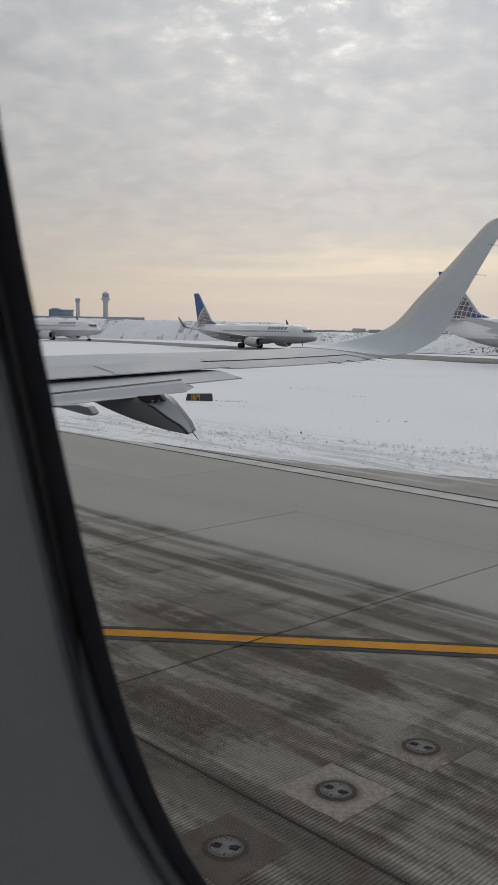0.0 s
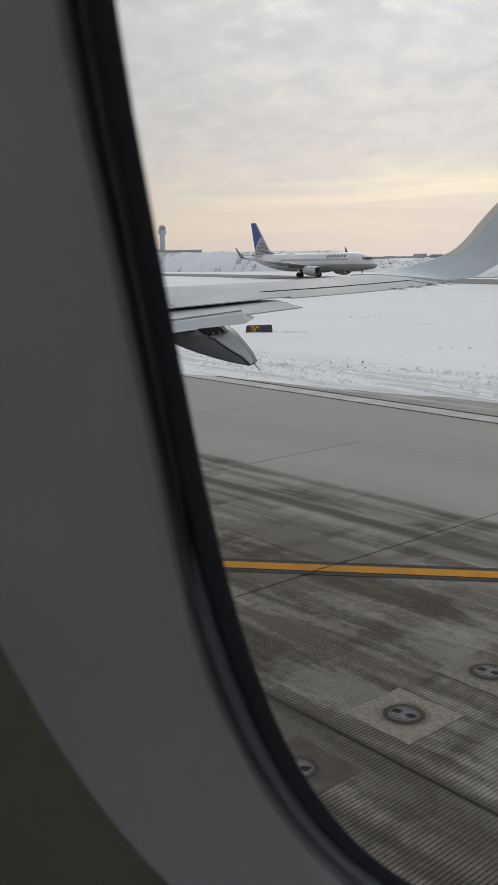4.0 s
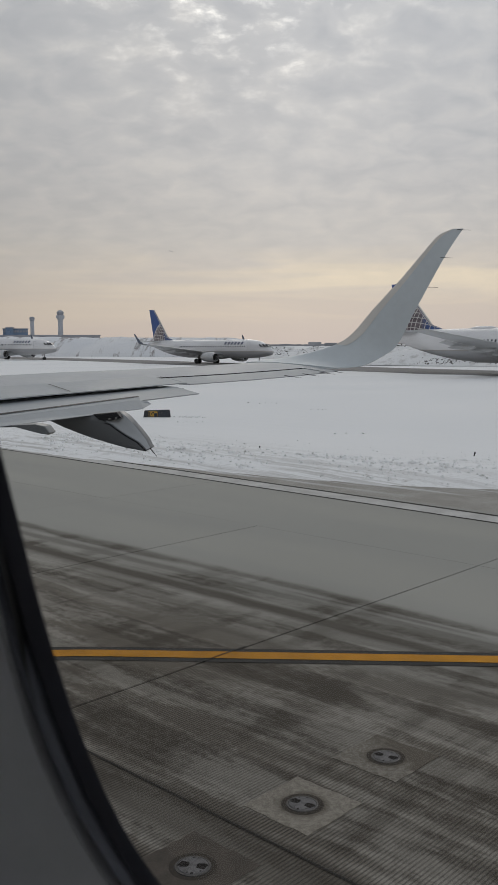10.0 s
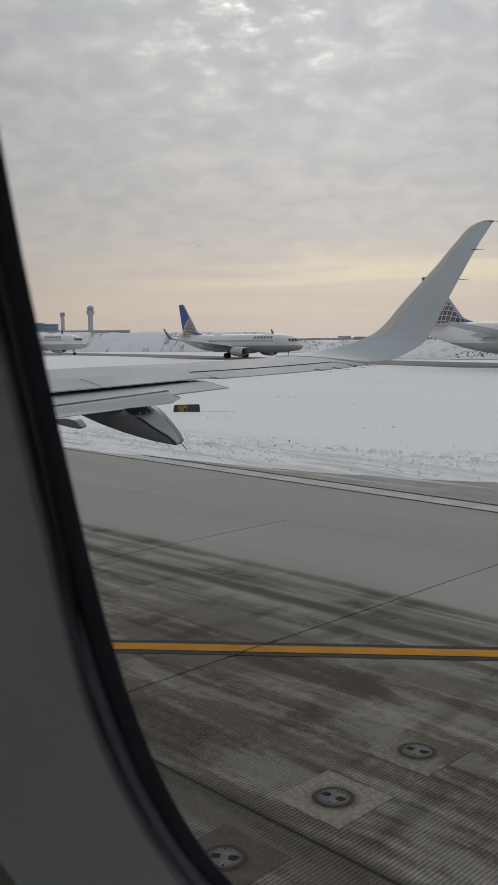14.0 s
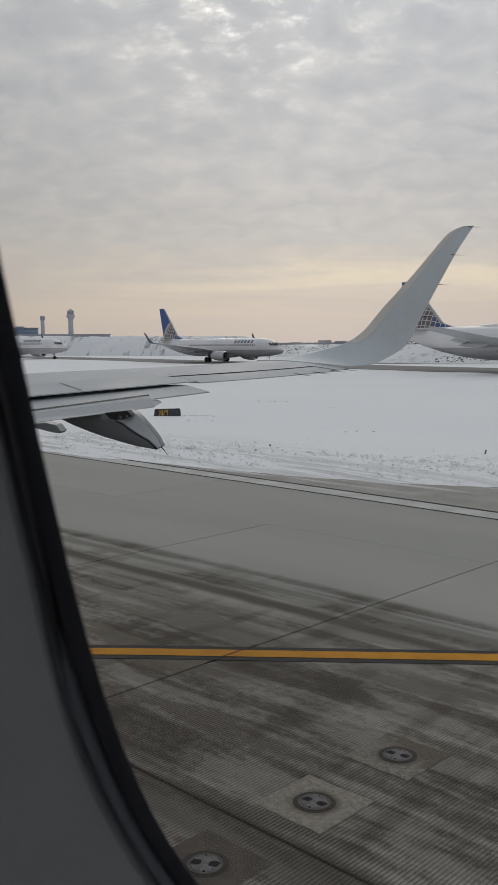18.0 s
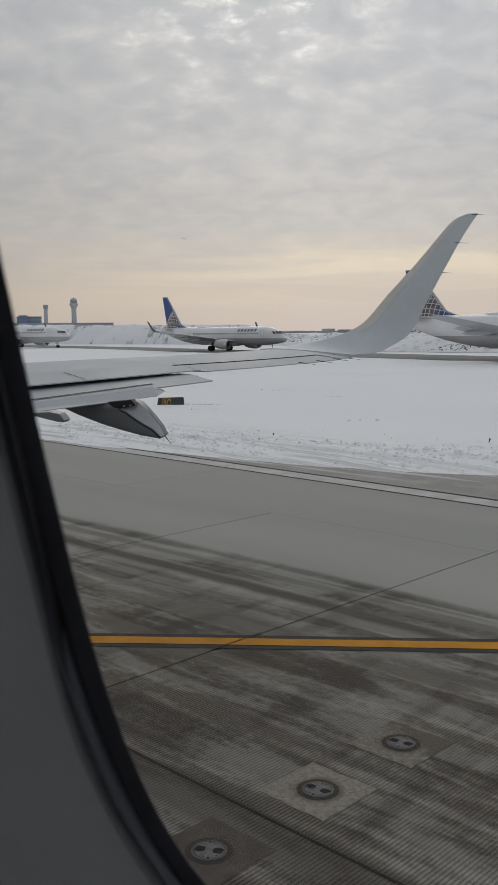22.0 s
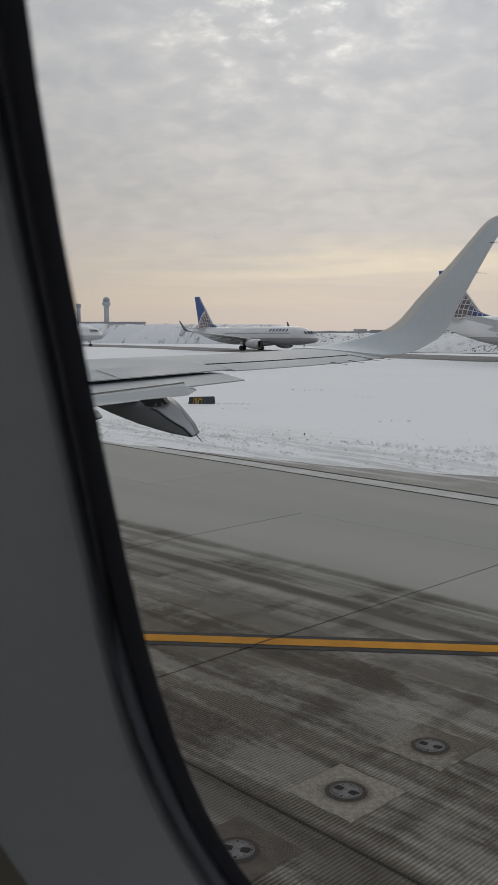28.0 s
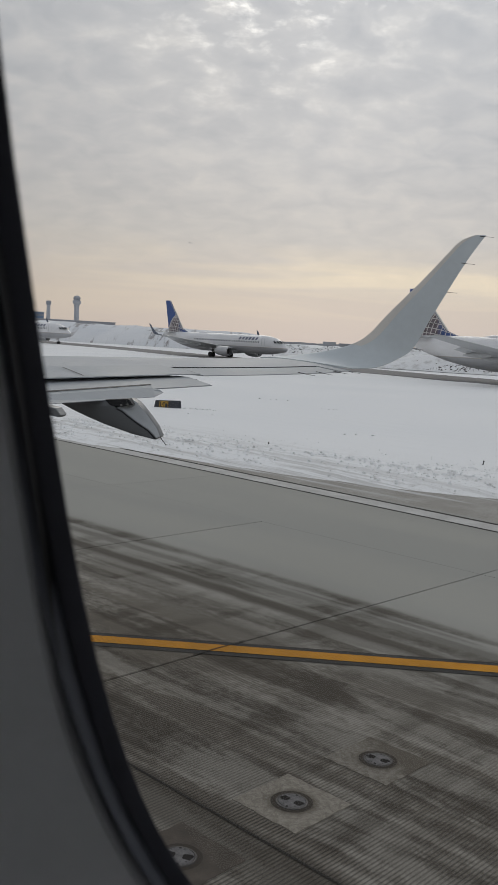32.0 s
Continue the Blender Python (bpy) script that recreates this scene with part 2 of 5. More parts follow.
def concrete_material():
    n = Nodes("grooved_concrete")
    geo = n.t.nodes.new("ShaderNodeNewGeometry").outputs["Position"]
    rot = n.t.nodes.new("ShaderNodeMapping")
    rot.vector_type = "POINT"
    rot.inputs["Rotation"].default_value = (0, 0, -TURN)
    n.put(geo, rot.inputs[0])
    local = rot.outputs[0]                         # x along the edge, y across
    u, s, _ = n.sep(local)
    wob = n.noise(0.05, 2, 0.5, vec=local)
    s2 = n.math("ADD", s, n.math("MULTIPLY", n.math("SUBTRACT", wob, 0.5), 0.9))
    cmb = n.t.nodes.new("ShaderNodeCombineXYZ")
    n.put(n.math("ADD", n.math("MULTIPLY", u, 0.035), 4.37), cmb.inputs[0]), n.put(s2, cmb.inputs[1])
    cmb.inputs[2].default_value = 2.63
    drift = n.noise(0.9, 3, 0.55, vec=cmb.outputs[0])
    bands = n.math("SINE", n.math("ADD", n.math("MULTIPLY", s2, 5.6), n.math("MULTIPLY", drift, 9.0)))
    bands2 = n.math("SINE", n.math("ADD", n.math("MULTIPLY", s2, 13.1), n.math("MULTIPLY", drift, -14.0)))
    thin = n.noise(3.1, 3, 0.6, vec=cmb.outputs[0])
    worn_ = n.noise(0.8, 4, 0.6, stretch=(0.15, 1.7, 1), vec=local, dist=0.15)
    tracks = n.math("ADD", n.math("ADD", 0.5, n.math("MULTIPLY", bands, 0.27)), n.math("ADD", n.math("MULTIPLY", bands2, 0.07), n.math("MULTIPLY", n.math("SUBTRACT", thin, 0.5), 1.0)))
    tracks = n.math("ADD", tracks, n.math("MULTIPLY", n.math("SUBTRACT", worn_, 0.5), 1.1))
    blot = n.noise(0.9, 5, 0.6, vec=local, dist=0.4)
    speck = n.noise(9.0, 4, 0.65, vec=local)
    grit = n.noise(60.0, 3, 0.6, vec=local)
    # rubbered half of the taxiway, clean half by the edge
    s3 = n.math("ADD", s, n.math("MULTIPLY", n.math("SUBTRACT", wob, 0.5), 0.35))
    s3 = n.math("ADD", s3, n.math("MULTIPLY", n.math("SUBTRACT", blot, 0.5), 0.22))
    zone = n.ramp(n.math("MULTIPLY", s3, 0.05), (0.553, 1.0), (0.563, 0.0))
    rubber = n.ramp(tracks, (0.38, 1.0), (0.52, 0.52), (0.62, 0.06))
    rubber = n.math("MULTIPLY", rubber, n.ramp(n.math("ADD", n.math("MULTIPLY", speck, 0.6), n.math("MULTIPLY", grit, 0.4)), (0.38, 1.0), (0.62, 0.66)))
    scuff = n.noise(1.0, 5, 0.65, stretch=(0.55, 5.0, 1), vec=local, dist=0.25)          # fine streaks along the wheels' way
    rubber = n.math("ADD", n.math("MULTIPLY", rubber, 0.92), n.math("MULTIPLY", n.ramp(scuff, (0.46, 0.0), (0.60, 1.0)), 0.10))
    chips = n.noise(5.5, 5, 0.7, stretch=(0.7, 1.4, 1), vec=local, dist=0.5)             # pale spots where the rubber has flaked off
    rubber = n.math("MULTIPLY", rubber, n.ramp(chips, (0.50, 1.0), (0.60, 0.76)))
    bare = n.noise(1.15, 6, 0.60, stretch=(0.26, 1.5, 1), vec=local, dist=0.3)          # whole patches worn pale between the tracks
    rubber = n.math("MULTIPLY", rubber, n.ramp(bare, (0.50, 1.0), (0.58, 0.48)))
    swath = n.noise(1.1, 4, 0.55, stretch=(1.5, 0.2, 1), vec=local, dist=0.2)             # fainter marks of wheels that crossed the taxiway
    rubber = n.math("ADD", rubber, n.math("MULTIPLY", n.ramp(swath, (0.52, 0.0), (0.62, 1.0)), 0.36))
    for mid, half, amount in ((11.02, 0.15, 0.62), (10.50, 0.20, 0.55), (9.86, 0.26, 0.95), (8.75, 0.24, 0.5), (5.06, 0.12, 0.9), (4.82, 0.40, 0.78)):     # lasting wheel tracks
        near_ = n.ramp(n.math("ABSOLUTE", n.math("DIVIDE", n.math("SUBTRACT", s3, mid), half)), (0.35, amount), (1.0, 0.0))
        rubber = n.math("MAXIMUM", rubber, near_)
    rubber = n.math("MINIMUM", rubber, 1.0)
    rubber = n.math("MULTIPLY", rubber, zone)
    sweep = n.noise(0.55, 4, 0.5, stretch=(0.10, 1.0, 1), vec=local)
    clean = n.mix(n.ramp(sweep, (0.40, 0.0), (0.62, 1.0)), CONCRETE_A, CONCRETE_B)
    dusty = n.mix(n.ramp(n.math("MULTIPLY", s3, 0.05), (0.40, 1.0), (0.56, 0.15), (0.576, 0.0)), clean, n.mix(n.ramp(n.math("ADD", n.math("MULTIPLY", bare, 0.75), n.math("MULTIPLY", speck, 0.25)), (0.46, 0.0), (0.56, 1.0)), CONCRETE_C, CONCRETE_D))
    c = n.mix(n.math("MULTIPLY", rubber, 0.88), dusty, RUBBER)
    c = n.mix(1.0, c, n.ramp(grit, (0.38, 0.86), (0.62, 1.10)), "MULTIPLY")
    c = n.mix(1.0, c, n.ramp(n.random(), (0.0, 0.95), (1.0, 1.05)), "MULTIPLY")
    # saw-cut grooves across the taxiway
    groove = n.math("PINGPONG", n.math("ADD", u, n.math("MULTIPLY", speck, 0.0012)), 0.019)
    cut = n.ramp(n.math("MULTIPLY", groove, 52.6), (0.28, 0.0), (0.50, 1.0))
    near = n.math("MULTIPLY", n.ramp(n.math("MULTIPLY", s, 0.1), (0.55, 1.0), (0.80, 0.55), (1.08, 0.0)), n.ramp(n.math("MULTIPLY", n.math("ADD", u, 20.0), 0.05), (0.600, 0.12), (0.603, 1.0)))
    near = n.math("MULTIPLY", near, n.ramp(bare, (0.40, 1.0), (0.62, 0.5)))
    c = n.mix(n.math("MULTIPLY", n.math("SUBTRACT", 1.0, cut), n.math("MULTIPLY", near, 0.74)), c, (0.03, 0.028, 0.026))
    n.bump(n.math("ADD", n.math("MULTIPLY", cut, near), n.math("MULTIPLY", grit, 0.35)), 0.35, 0.006)
    return n.done(c, 0.92, 0.0, 0.12)


def snow_material(name, dirt=0.25, scale=1.0):
    n = Nodes(name)
    geo = n.t.nodes.new("ShaderNodeNewGeometry").outputs["Position"]
    big, mid, small = n.noise(0.06 * scale, 4, 0.5, vec=geo), n.noise(0.9 * scale, 5, 0.6, vec=geo), n.noise(7.0 * scale, 4, 0.65, vec=geo)
    c = n.mix(n.ramp(big, (0.35, 0.0), (0.7, 1.0)), (0.855, 0.865, 0.868), (0.91, 0.912, 0.908))
    c = n.mix(n.math("MULTIPLY", n.ramp(mid, (0.54, 0.0), (0.68, 1.0)), dirt), c, (0.36, 0.34, 0.31))
    n.bump(n.math("ADD", mid, n.math("MULTIPLY", small, 0.3)), 0.25, 0.12 / scale)
    return n.done(c, 0.9, 0.0, 0.1)


def dirty_snow_material():
    """Ploughed snow along the pavement, streaked with grit along the edge."""
    n = Nodes("ploughed_snow")
    geo = n.t.nodes.new("ShaderNodeNewGeometry").outputs["Position"]
    rot = n.t.nodes.new("ShaderNodeMapping")
    rot.vector_type = "POINT"
    rot.inputs["Rotation"].default_value = (0, 0, -TURN)
    n.put(geo, rot.inputs[0])
    u, s, _ = n.sep(rot.outputs[0])
    wob = n.noise(0.16, 3, 0.5, vec=rot.outputs[0])
    s2 = n.math("ADD", s, n.math("MULTIPLY", n.math("SUBTRACT", wob, 0.5), 2.2))
    streaks = n.noise(1.0, 4, 0.6, stretch=(0.10, 2.2, 1), vec=rot.outputs[0])
    lumps, small = n.noise(1.7, 5, 0.65, vec=geo), n.noise(9.0, 4, 0.65, vec=geo)
    big = n.noise(0.05, 3, 0.5, vec=geo)
    edge = n.ramp(n.math("MULTIPLY", n.math("SUBTRACT", s2, 19.5), 0.1), (0.0, 1.0), (0.16, 0.9), (0.36, 0.35), (0.8, 0.0))
    grit = n.math("MULTIPLY", edge, n.math("MAXIMUM", n.ramp(streaks, (0.48, 0.0), (0.58, 1.0)), n.math("MULTIPLY", n.ramp(lumps, (0.54, 0.0), (0.64, 1.0)), 0.6)))
    c = n.mix(n.ramp(big, (0.35, 0.0), (0.7, 1.0)), (0.855, 0.865, 0.868), (0.91, 0.912, 0.908))
    c = n.mix(n.math("MULTIPLY", grit, 0.48), c, (0.32, 0.30, 0.27))
    far = n.ramp(n.math("MULTIPLY", n.math("SUBTRACT", s2, 19.5), 0.1), (0.1, 0.0), (0.25, 1.0), (0.75, 0.5), (1.4, 0.0))
    c = n.mix(n.math("MULTIPLY", n.math("MULTIPLY", far, n.ramp(small, (0.57, 0.0), (0.66, 1.0))), n.ramp(lumps, (0.46, 0.1), (0.60, 0.8))), c, (0.36, 0.34, 0.31))
    n.bump(n.math("ADD", lumps, n.math("MULTIPLY", small, 0.35)), 0.3, 0.08)
    return n.done(c, 0.9, 0.0, 0.1)


def livery_material():
    """White over grey paint, parted by a thin gold line; object space, metres above the wheels."""
    n = Nodes("airline_paint")
    x, y, z = n.sep()
    stain = n.noise(0.8, 4, 0.55, stretch=(0.25, 1, 1))
    c = n.mix(n.ramp(n.math("MULTIPLY", z, 0.1), (0.269, 0.0), (0.271, 1.0)), (0.44, 0.445, 0.46), (0.80, 0.80, 0.81))
    gold = n.math("COMPARE", z, 2.70)
    gold.node.inputs[2].default_value = 0.05
    c = n.mix(n.math("MULTIPLY", gold, 0.45), c, (0.36, 0.30, 0.20))
    c = n.mix(1.0, c, n.ramp(stain, (0.3, 0.88), (0.7, 1.05)), "MULTIPLY")
    return n.done(c, 0.38, 0.0, 0.5)


M_CONCRETE = concrete_material()
M_SNOW = dirty_snow_material()
def bank_material():
    """Old ploughed snow with dirt washed down its slopes."""
    n = Nodes("bank_snow")
    geo = n.t.nodes.new("ShaderNodeNewGeometry").outputs["Position"]
    big, mid, small = n.noise(0.06, 4, 0.5, vec=geo), n.noise(0.5, 5, 0.6, vec=geo), n.noise(3.5, 4, 0.65, vec=geo)
    wash = n.noise(1.0, 4, 0.6, stretch=(0.42, 0.03, 0.16), vec=geo, dist=0.3)
    c = n.mix(n.ramp(big, (0.35, 0.0), (0.7, 1.0)), (0.78, 0.80, 0.83), (0.87, 0.875, 0.88))
    c = n.mix(n.math("MULTIPLY", n.ramp(wash, (0.55, 0.0), (0.63, 1.0)), n.ramp(mid, (0.40, 0.08), (0.54, 0.8))), c, (0.27, 0.24, 0.23))
    n.bump(n.math("ADD", mid, n.math("MULTIPLY", small, 0.3)), 0.6, 0.5)
    return n.done(c, 0.9, 0.0, 0.1)


M_BANK = bank_material()
M_RUBBLE = snow_material("rubble_snow", 0.4, 0.6)
M_CLUMP = snow_material("clumped_snow", 0.6, 3.0)
M_DIRT = worn("frozen_dirt", (0.15, 0.14, 0.135), 0.9, 0, 0.6, 0.4, 0.4, 0.12)
M_JOINT = worn("joint_sealant", (0.040, 0.037, 0.034), 0.8, 0, 2.0, 0.3, 0.0, 0.12)


def shoulder_material():
    """Gritty asphalt with thin streaks of swept snow towards the ploughed edge."""
    n = Nodes("shoulder_asphalt")
    geo = n.t.nodes.new("ShaderNodeNewGeometry").outputs["Position"]
    rot = n.t.nodes.new("ShaderNodeMapping")
    rot.vector_type = "POINT"
    rot.inputs["Rotation"].default_value = (0, 0, -TURN)
    n.put(geo, rot.inputs[0])
    u, s, _ = n.sep(rot.outputs[0])
    edge = n.math("MINIMUM", n.math("MAXIMUM", n.math("ADD", 24.9, n.math("MULTIPLY", u, 0.245)), 18.9), 23.2)
    streak = n.noise(1.0, 4, 0.6, stretch=(0.16, 2.6, 1), vec=rot.outputs[0])
    grit, blot = n.noise(30.0, 3, 0.6, vec=geo), n.noise(0.7, 4, 0.6, vec=geo)
    c = n.mix(n.ramp(blot, (0.4, 0.0), (0.62, 1.0)), (0.315, 0.300, 0.272), (0.375, 0.362, 0.336))
    c = n.mix(1.0, c, n.ramp(grit, (0.38, 0.8), (0.62, 1.15)), "MULTIPLY")
    near = n.ramp(n.math("ADD", n.math("MULTIPLY", n.math("SUBTRACT", s, edge), 0.3), 0.6), (0.0, 0.0), (0.6, 1.0))
    snow = n.math("MULTIPLY", near, n.ramp(streak, (0.55, 0.0), (0.63, 1.0)))
    return n.done(n.mix(n.math("MULTIPLY", snow, 0.85), c, (0.74, 0.75, 0.76)), 0.88, 0.0, 0.12)


M_SHOULDER = shoulder_material()
M_FARTAXI = worn("far_taxiway", (0.25, 0.245, 0.24), 0.85, 0, 0.05, 0.3, 0.0, 0.12)
M_WHITE_LINE = worn("white_line_paint", (0.54, 0.535, 0.515), 0.8, 0, 1.3, 0.35, 0.2, 0.12)


def line_paint(name, color, wear):
    """Worn road paint over the grooved concrete."""
    n = Nodes(name)
    geo = n.t.nodes.new("ShaderNodeNewGeometry").outputs["Position"]
    rot = n.t.nodes.new("ShaderNodeMapping")
    rot.vector_type = "POINT"
    rot.inputs["Rotation"].default_value = (0, 0, -TURN)
    n.put(geo, rot.inputs[0])
    u, s, _ = n.sep(rot.outputs[0])
    stain, speck = n.noise(1.6, 4, 0.6, vec=rot.outputs[0]), n.noise(24.0, 4, 0.65, vec=rot.outputs[0])
    c = n.mix(1.0, color, n.ramp(stain, (0.3, 0.72), (0.7, 1.12)), "MULTIPLY")
    c = n.mix(n.math("MULTIPLY", n.ramp(n.math("ADD", n.math("MULTIPLY", speck, 0.6), n.math("MULTIPLY", stain, 0.4)), (0.54, 0.0), (0.66, 1.0)), wear), c, (0.15, 0.14, 0.125))
    cut = n.ramp(n.math("MULTIPLY", n.math("PINGPONG", u, 0.019), 52.6), (0.18, 0.0), (0.40, 1.0))
    c = n.mix(n.math("MULTIPLY", n.math("SUBTRACT", 1.0, cut), 0.34), c, (0.03, 0.028, 0.026))
    return n.done(c, 0.75, 0.0, 0.12)


M_YELLOW = line_paint("yellow_line_paint", (0.62, 0.272, 0.010), 0.2)
M_BLACK_LINE = line_paint("black_line_paint", (0.036, 0.035, 0.034), 0.4)


def mortar_material(name, pale, dull, lean):
    """Trowelled mortar, blotched, with rusty dirt that has run out round the light."""
    n = Nodes(name)
    x, y, _ = n.sep()
    big, mid, fine = n.noise(5.0, 4, 0.6, dist=0.4), n.noise(22.0, 5, 0.65, dist=0.6), n.noise(110.0, 3, 0.6)
    c = n.mix(n.ramp(mid, (0.42, 0.0), (0.60, 1.0)), dull, pale)
    c = n.mix(1.0, c, n.ramp(fine, (0.36, 0.82), (0.64, 1.14)), "MULTIPLY")
    r = n.math("SQRT", n.math("ADD", n.math("MULTIPLY", x, x), n.math("MULTIPLY", y, y)))
    halo = n.ramp(n.math("ADD", r, n.math("MULTIPLY", n.math("SUBTRACT", big, 0.5), 0.16)), (0.17, 1.0), (0.25, 0.0))
    run = n.ramp(n.math("ADD", n.math("ADD", y, n.math("MULTIPLY", x, 0.4)), n.math("MULTIPLY", n.math("SUBTRACT", big, 0.5), 0.5)), (0.03, 0.0), (0.20, lean))
    c = n.mix(n.math("MULTIPLY", n.math("MAXIMUM", halo, run), 0.8), c, (0.095, 0.080, 0.062))
    n.bump(n.math("ADD", mid, n.math("MULTIPLY", fine, 0.4)), 0.35, 0.006)
    return n.done(c, 0.88, 0.0, 0.12)


M_PATCH = mortar_material("patch_mortar", (0.315, 0.290, 0.245), (0.225, 0.203, 0.170), 0.0)
M_PATCH_MID = mortar_material("half_worn_mortar", (0.265, 0.245, 0.210), (0.170, 0.153, 0.128), 0.9)
M_RING = worn("sealant_dirt", (0.066, 0.056, 0.046), 0.8, 0, 30.0, 0.4, 0.3, 0.12)
M_PATCH_DARK = worn("stained_mortar", (0.112, 0.096, 0.080), 0.8, 0, 5.0, 0.5, 0.35, 0.12)
M_CASTING = worn("dark_casting", (0.060, 0.057, 0.055), 0.55, 0.5, 18, 0.3, 0.2)
M_STEEL = worn("worn_aluminium_casting", (0.23, 0.228, 0.22), 0.7, 0.0, 16, 0.4, 0.2, 0.15)
M_POCKET = worn("pocket_black", (0.035, 0.032, 0.030), 0.9, 0, 20, 0.3, 0.0, 0.08)
M_FIXTURE = worn("fixture_casting", (0.205, 0.198, 0.196), 0.9, 0.0, 22, 0.5, 0.2, 0.06)
M_WING = worn("wing_grey_paint", (0.425, 0.445, 0.465), 0.6, 0.0, 0.7, 0.16, 0.0, 0.2)
M_FLAP = worn("flap_grey_paint", (0.385, 0.41, 0.43), 0.6, 0.0, 0.9, 0.18, 0.0, 0.2)
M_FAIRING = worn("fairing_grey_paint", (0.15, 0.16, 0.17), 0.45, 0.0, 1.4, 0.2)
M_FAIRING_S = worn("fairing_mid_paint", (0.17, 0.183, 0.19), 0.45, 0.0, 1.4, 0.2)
# Lit copy of the fairing grey; skylight on the tail bevel is in its colour.
M_FAIRING_LIT = worn("fairing_skylit_paint", (0.38, 0.40, 0.415), 0.45, 0.0, 1.4, 0.2)
M_LE = worn("polished_leading_edge", (0.66, 0.635, 0.59), 0.45, 0.1, 1.1, 0.12)
# Black of the panel joints, and painted shade for flap gaps, recess and grooves.
M_GAP_BLACK = worn("gap_and_groove_black", (0.014, 0.015, 0.018), 0.6, 0.0, 8, 0.3, 0.0, 0.35)
M_SEAL = worn("window_seal_rubber", (0.038, 0.041, 0.056), 0.7, 0.0, 9, 0.3, 0.0, 0.4)
M_WINGLET = worn("winglet_paint", (0.565, 0.612, 0.635), 0.55, 0.0, 0.8, 0.12)
M_WINGLET_DARK = worn("dark_winglet_paint", (0.10, 0.12, 0.16), 0.4, 0.0, 0.5, 0.2)
M_WICK = worn("wick_carbon", (0.05, 0.045, 0.045), 0.6, 0.0, 20, 0.2)
M_LIVERY = livery_material()
M_BLUE = worn("tail_blue_paint", (0.045, 0.10, 0.30), 0.35, 0.0, 0.5, 0.15)
def emblem_material():
    """Brown-grey to blue towards the leading edge of the fin."""
    n = Nodes("emblem_brown_to_blue")
    x, y, z = n.sep()
    c = n.mix(n.ramp(n.math("MULTIPLY", n.math("ADD", x, 36.5), 0.18), (0.45, 0.0), (0.62, 1.0)), (0.16, 0.13, 0.145), (0.05, 0.10, 0.28))
    return n.done(n.mix(1.0, c, n.ramp(n.noise(0.9, 3), (0.35, 0.75), (0.65, 1.2)), "MULTIPLY"), 0.4)


M_EMBLEM = emblem_material()
M_EMBLEM_LINE = worn("emblem_pale_line", (0.70, 0.68, 0.66), 0.4, 0.0, 0.6, 0.15)
M_TITLE = worn("title_blue", (0.10, 0.115, 0.18), 0.4, 0.0, 1, 0.1)
M_AC_WING = worn("airliner_wing_grey", (0.47, 0.48, 0.49), 0.4, 0.0, 0.4, 0.2)
M_CABIN_GLASS = worn("cabin_window_grey", (0.10, 0.105, 0.115), 0.2, 0.0, 1, 0.1)
M_AC_GLASS = worn("cabin_window_dark", (0.025, 0.027, 0.03), 0.2, 0.0, 1, 0.1)
M_TYRE = worn("tyre_rubber", (0.02, 0.02, 0.02), 0.8, 0.0, 4, 0.3)
M_NACELLE = worn("nacelle_paint", (0.55, 0.56, 0.57), 0.4, 0.0, 0.6, 0.2)
M_CHROME = worn("bare_intake_lip", (0.55, 0.55, 0.56), 0.3, 0.8, 2, 0.1)
M_TOWER = worn("tower_concrete", (0.42, 0.44, 0.48), 0.8, 0.0, 0.05, 0.2)
M_TOWER_CAB = worn("tower_cab", (0.30, 0.32, 0.36), 0.5, 0.0, 0.1, 0.2)
M_TERMINAL = worn("terminal_cladding", (0.36, 0.37, 0.40), 0.7, 0.0, 0.02, 0.2)
M_HOTEL = worn("blue_glass_block", (0.16, 0.24, 0.36), 0.35, 0.0, 0.04, 0.2)
M_FARTREES = worn("winter_wood", (0.36, 0.37, 0.39), 0.95, 0.0, 0.02, 0.4)
M_SIGN = worn("sign_black", (0.022, 0.024, 0.028), 0.5, 0.0, 5, 0.3)
M_SIGN_SIDE = worn("sign_housing", (0.040, 0.046, 0.058), 0.6, 0.0, 4, 0.3)
M_SIGN_YELLOW = worn("sign_yellow", (0.62, 0.36, 0.03), 0.5, 0.0, 8, 0.2)
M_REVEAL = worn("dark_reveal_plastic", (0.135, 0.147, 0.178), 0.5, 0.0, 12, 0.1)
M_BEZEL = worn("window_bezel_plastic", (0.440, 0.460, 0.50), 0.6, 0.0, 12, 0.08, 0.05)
M_LINING = worn("cabin_lining_plastic", (0.22, 0.205, 0.165), 0.65, 0.0, 4, 0.1, 0.05)
M_CABIN = worn("cabin_panel", (0.50, 0.49, 0.47), 0.7, 0.0, 2, 0.1)
M_SKIN = worn("fuselage_skin", (0.72, 0.73, 0.74), 0.4, 0.0, 0.6, 0.12)


def pane_material():
    n = Nodes("acrylic_pane")
    N = n.t.nodes
    tr, gl, mx = N.new("ShaderNodeBsdfTransparent"), N.new("ShaderNodeBsdfGlossy"), N.new("ShaderNodeMixShader")
    tr.inputs[0].default_value = (0.965, 0.97, 0.97, 1)
    gl.inputs["Roughness"].default_value = 0.03
    fr = N.new("ShaderNodeFresnel")
    fr.inputs[0].default_value = 1.30
    n.put(fr.outputs[0], mx.inputs[0]), n.put(tr.outputs[0], mx.inputs[1]), n.put(gl.outputs[0], mx.inputs[2])
    n.put(mx.outputs[0], N["Material Output"].inputs[0])
    return n.m


M_PANE = pane_material()


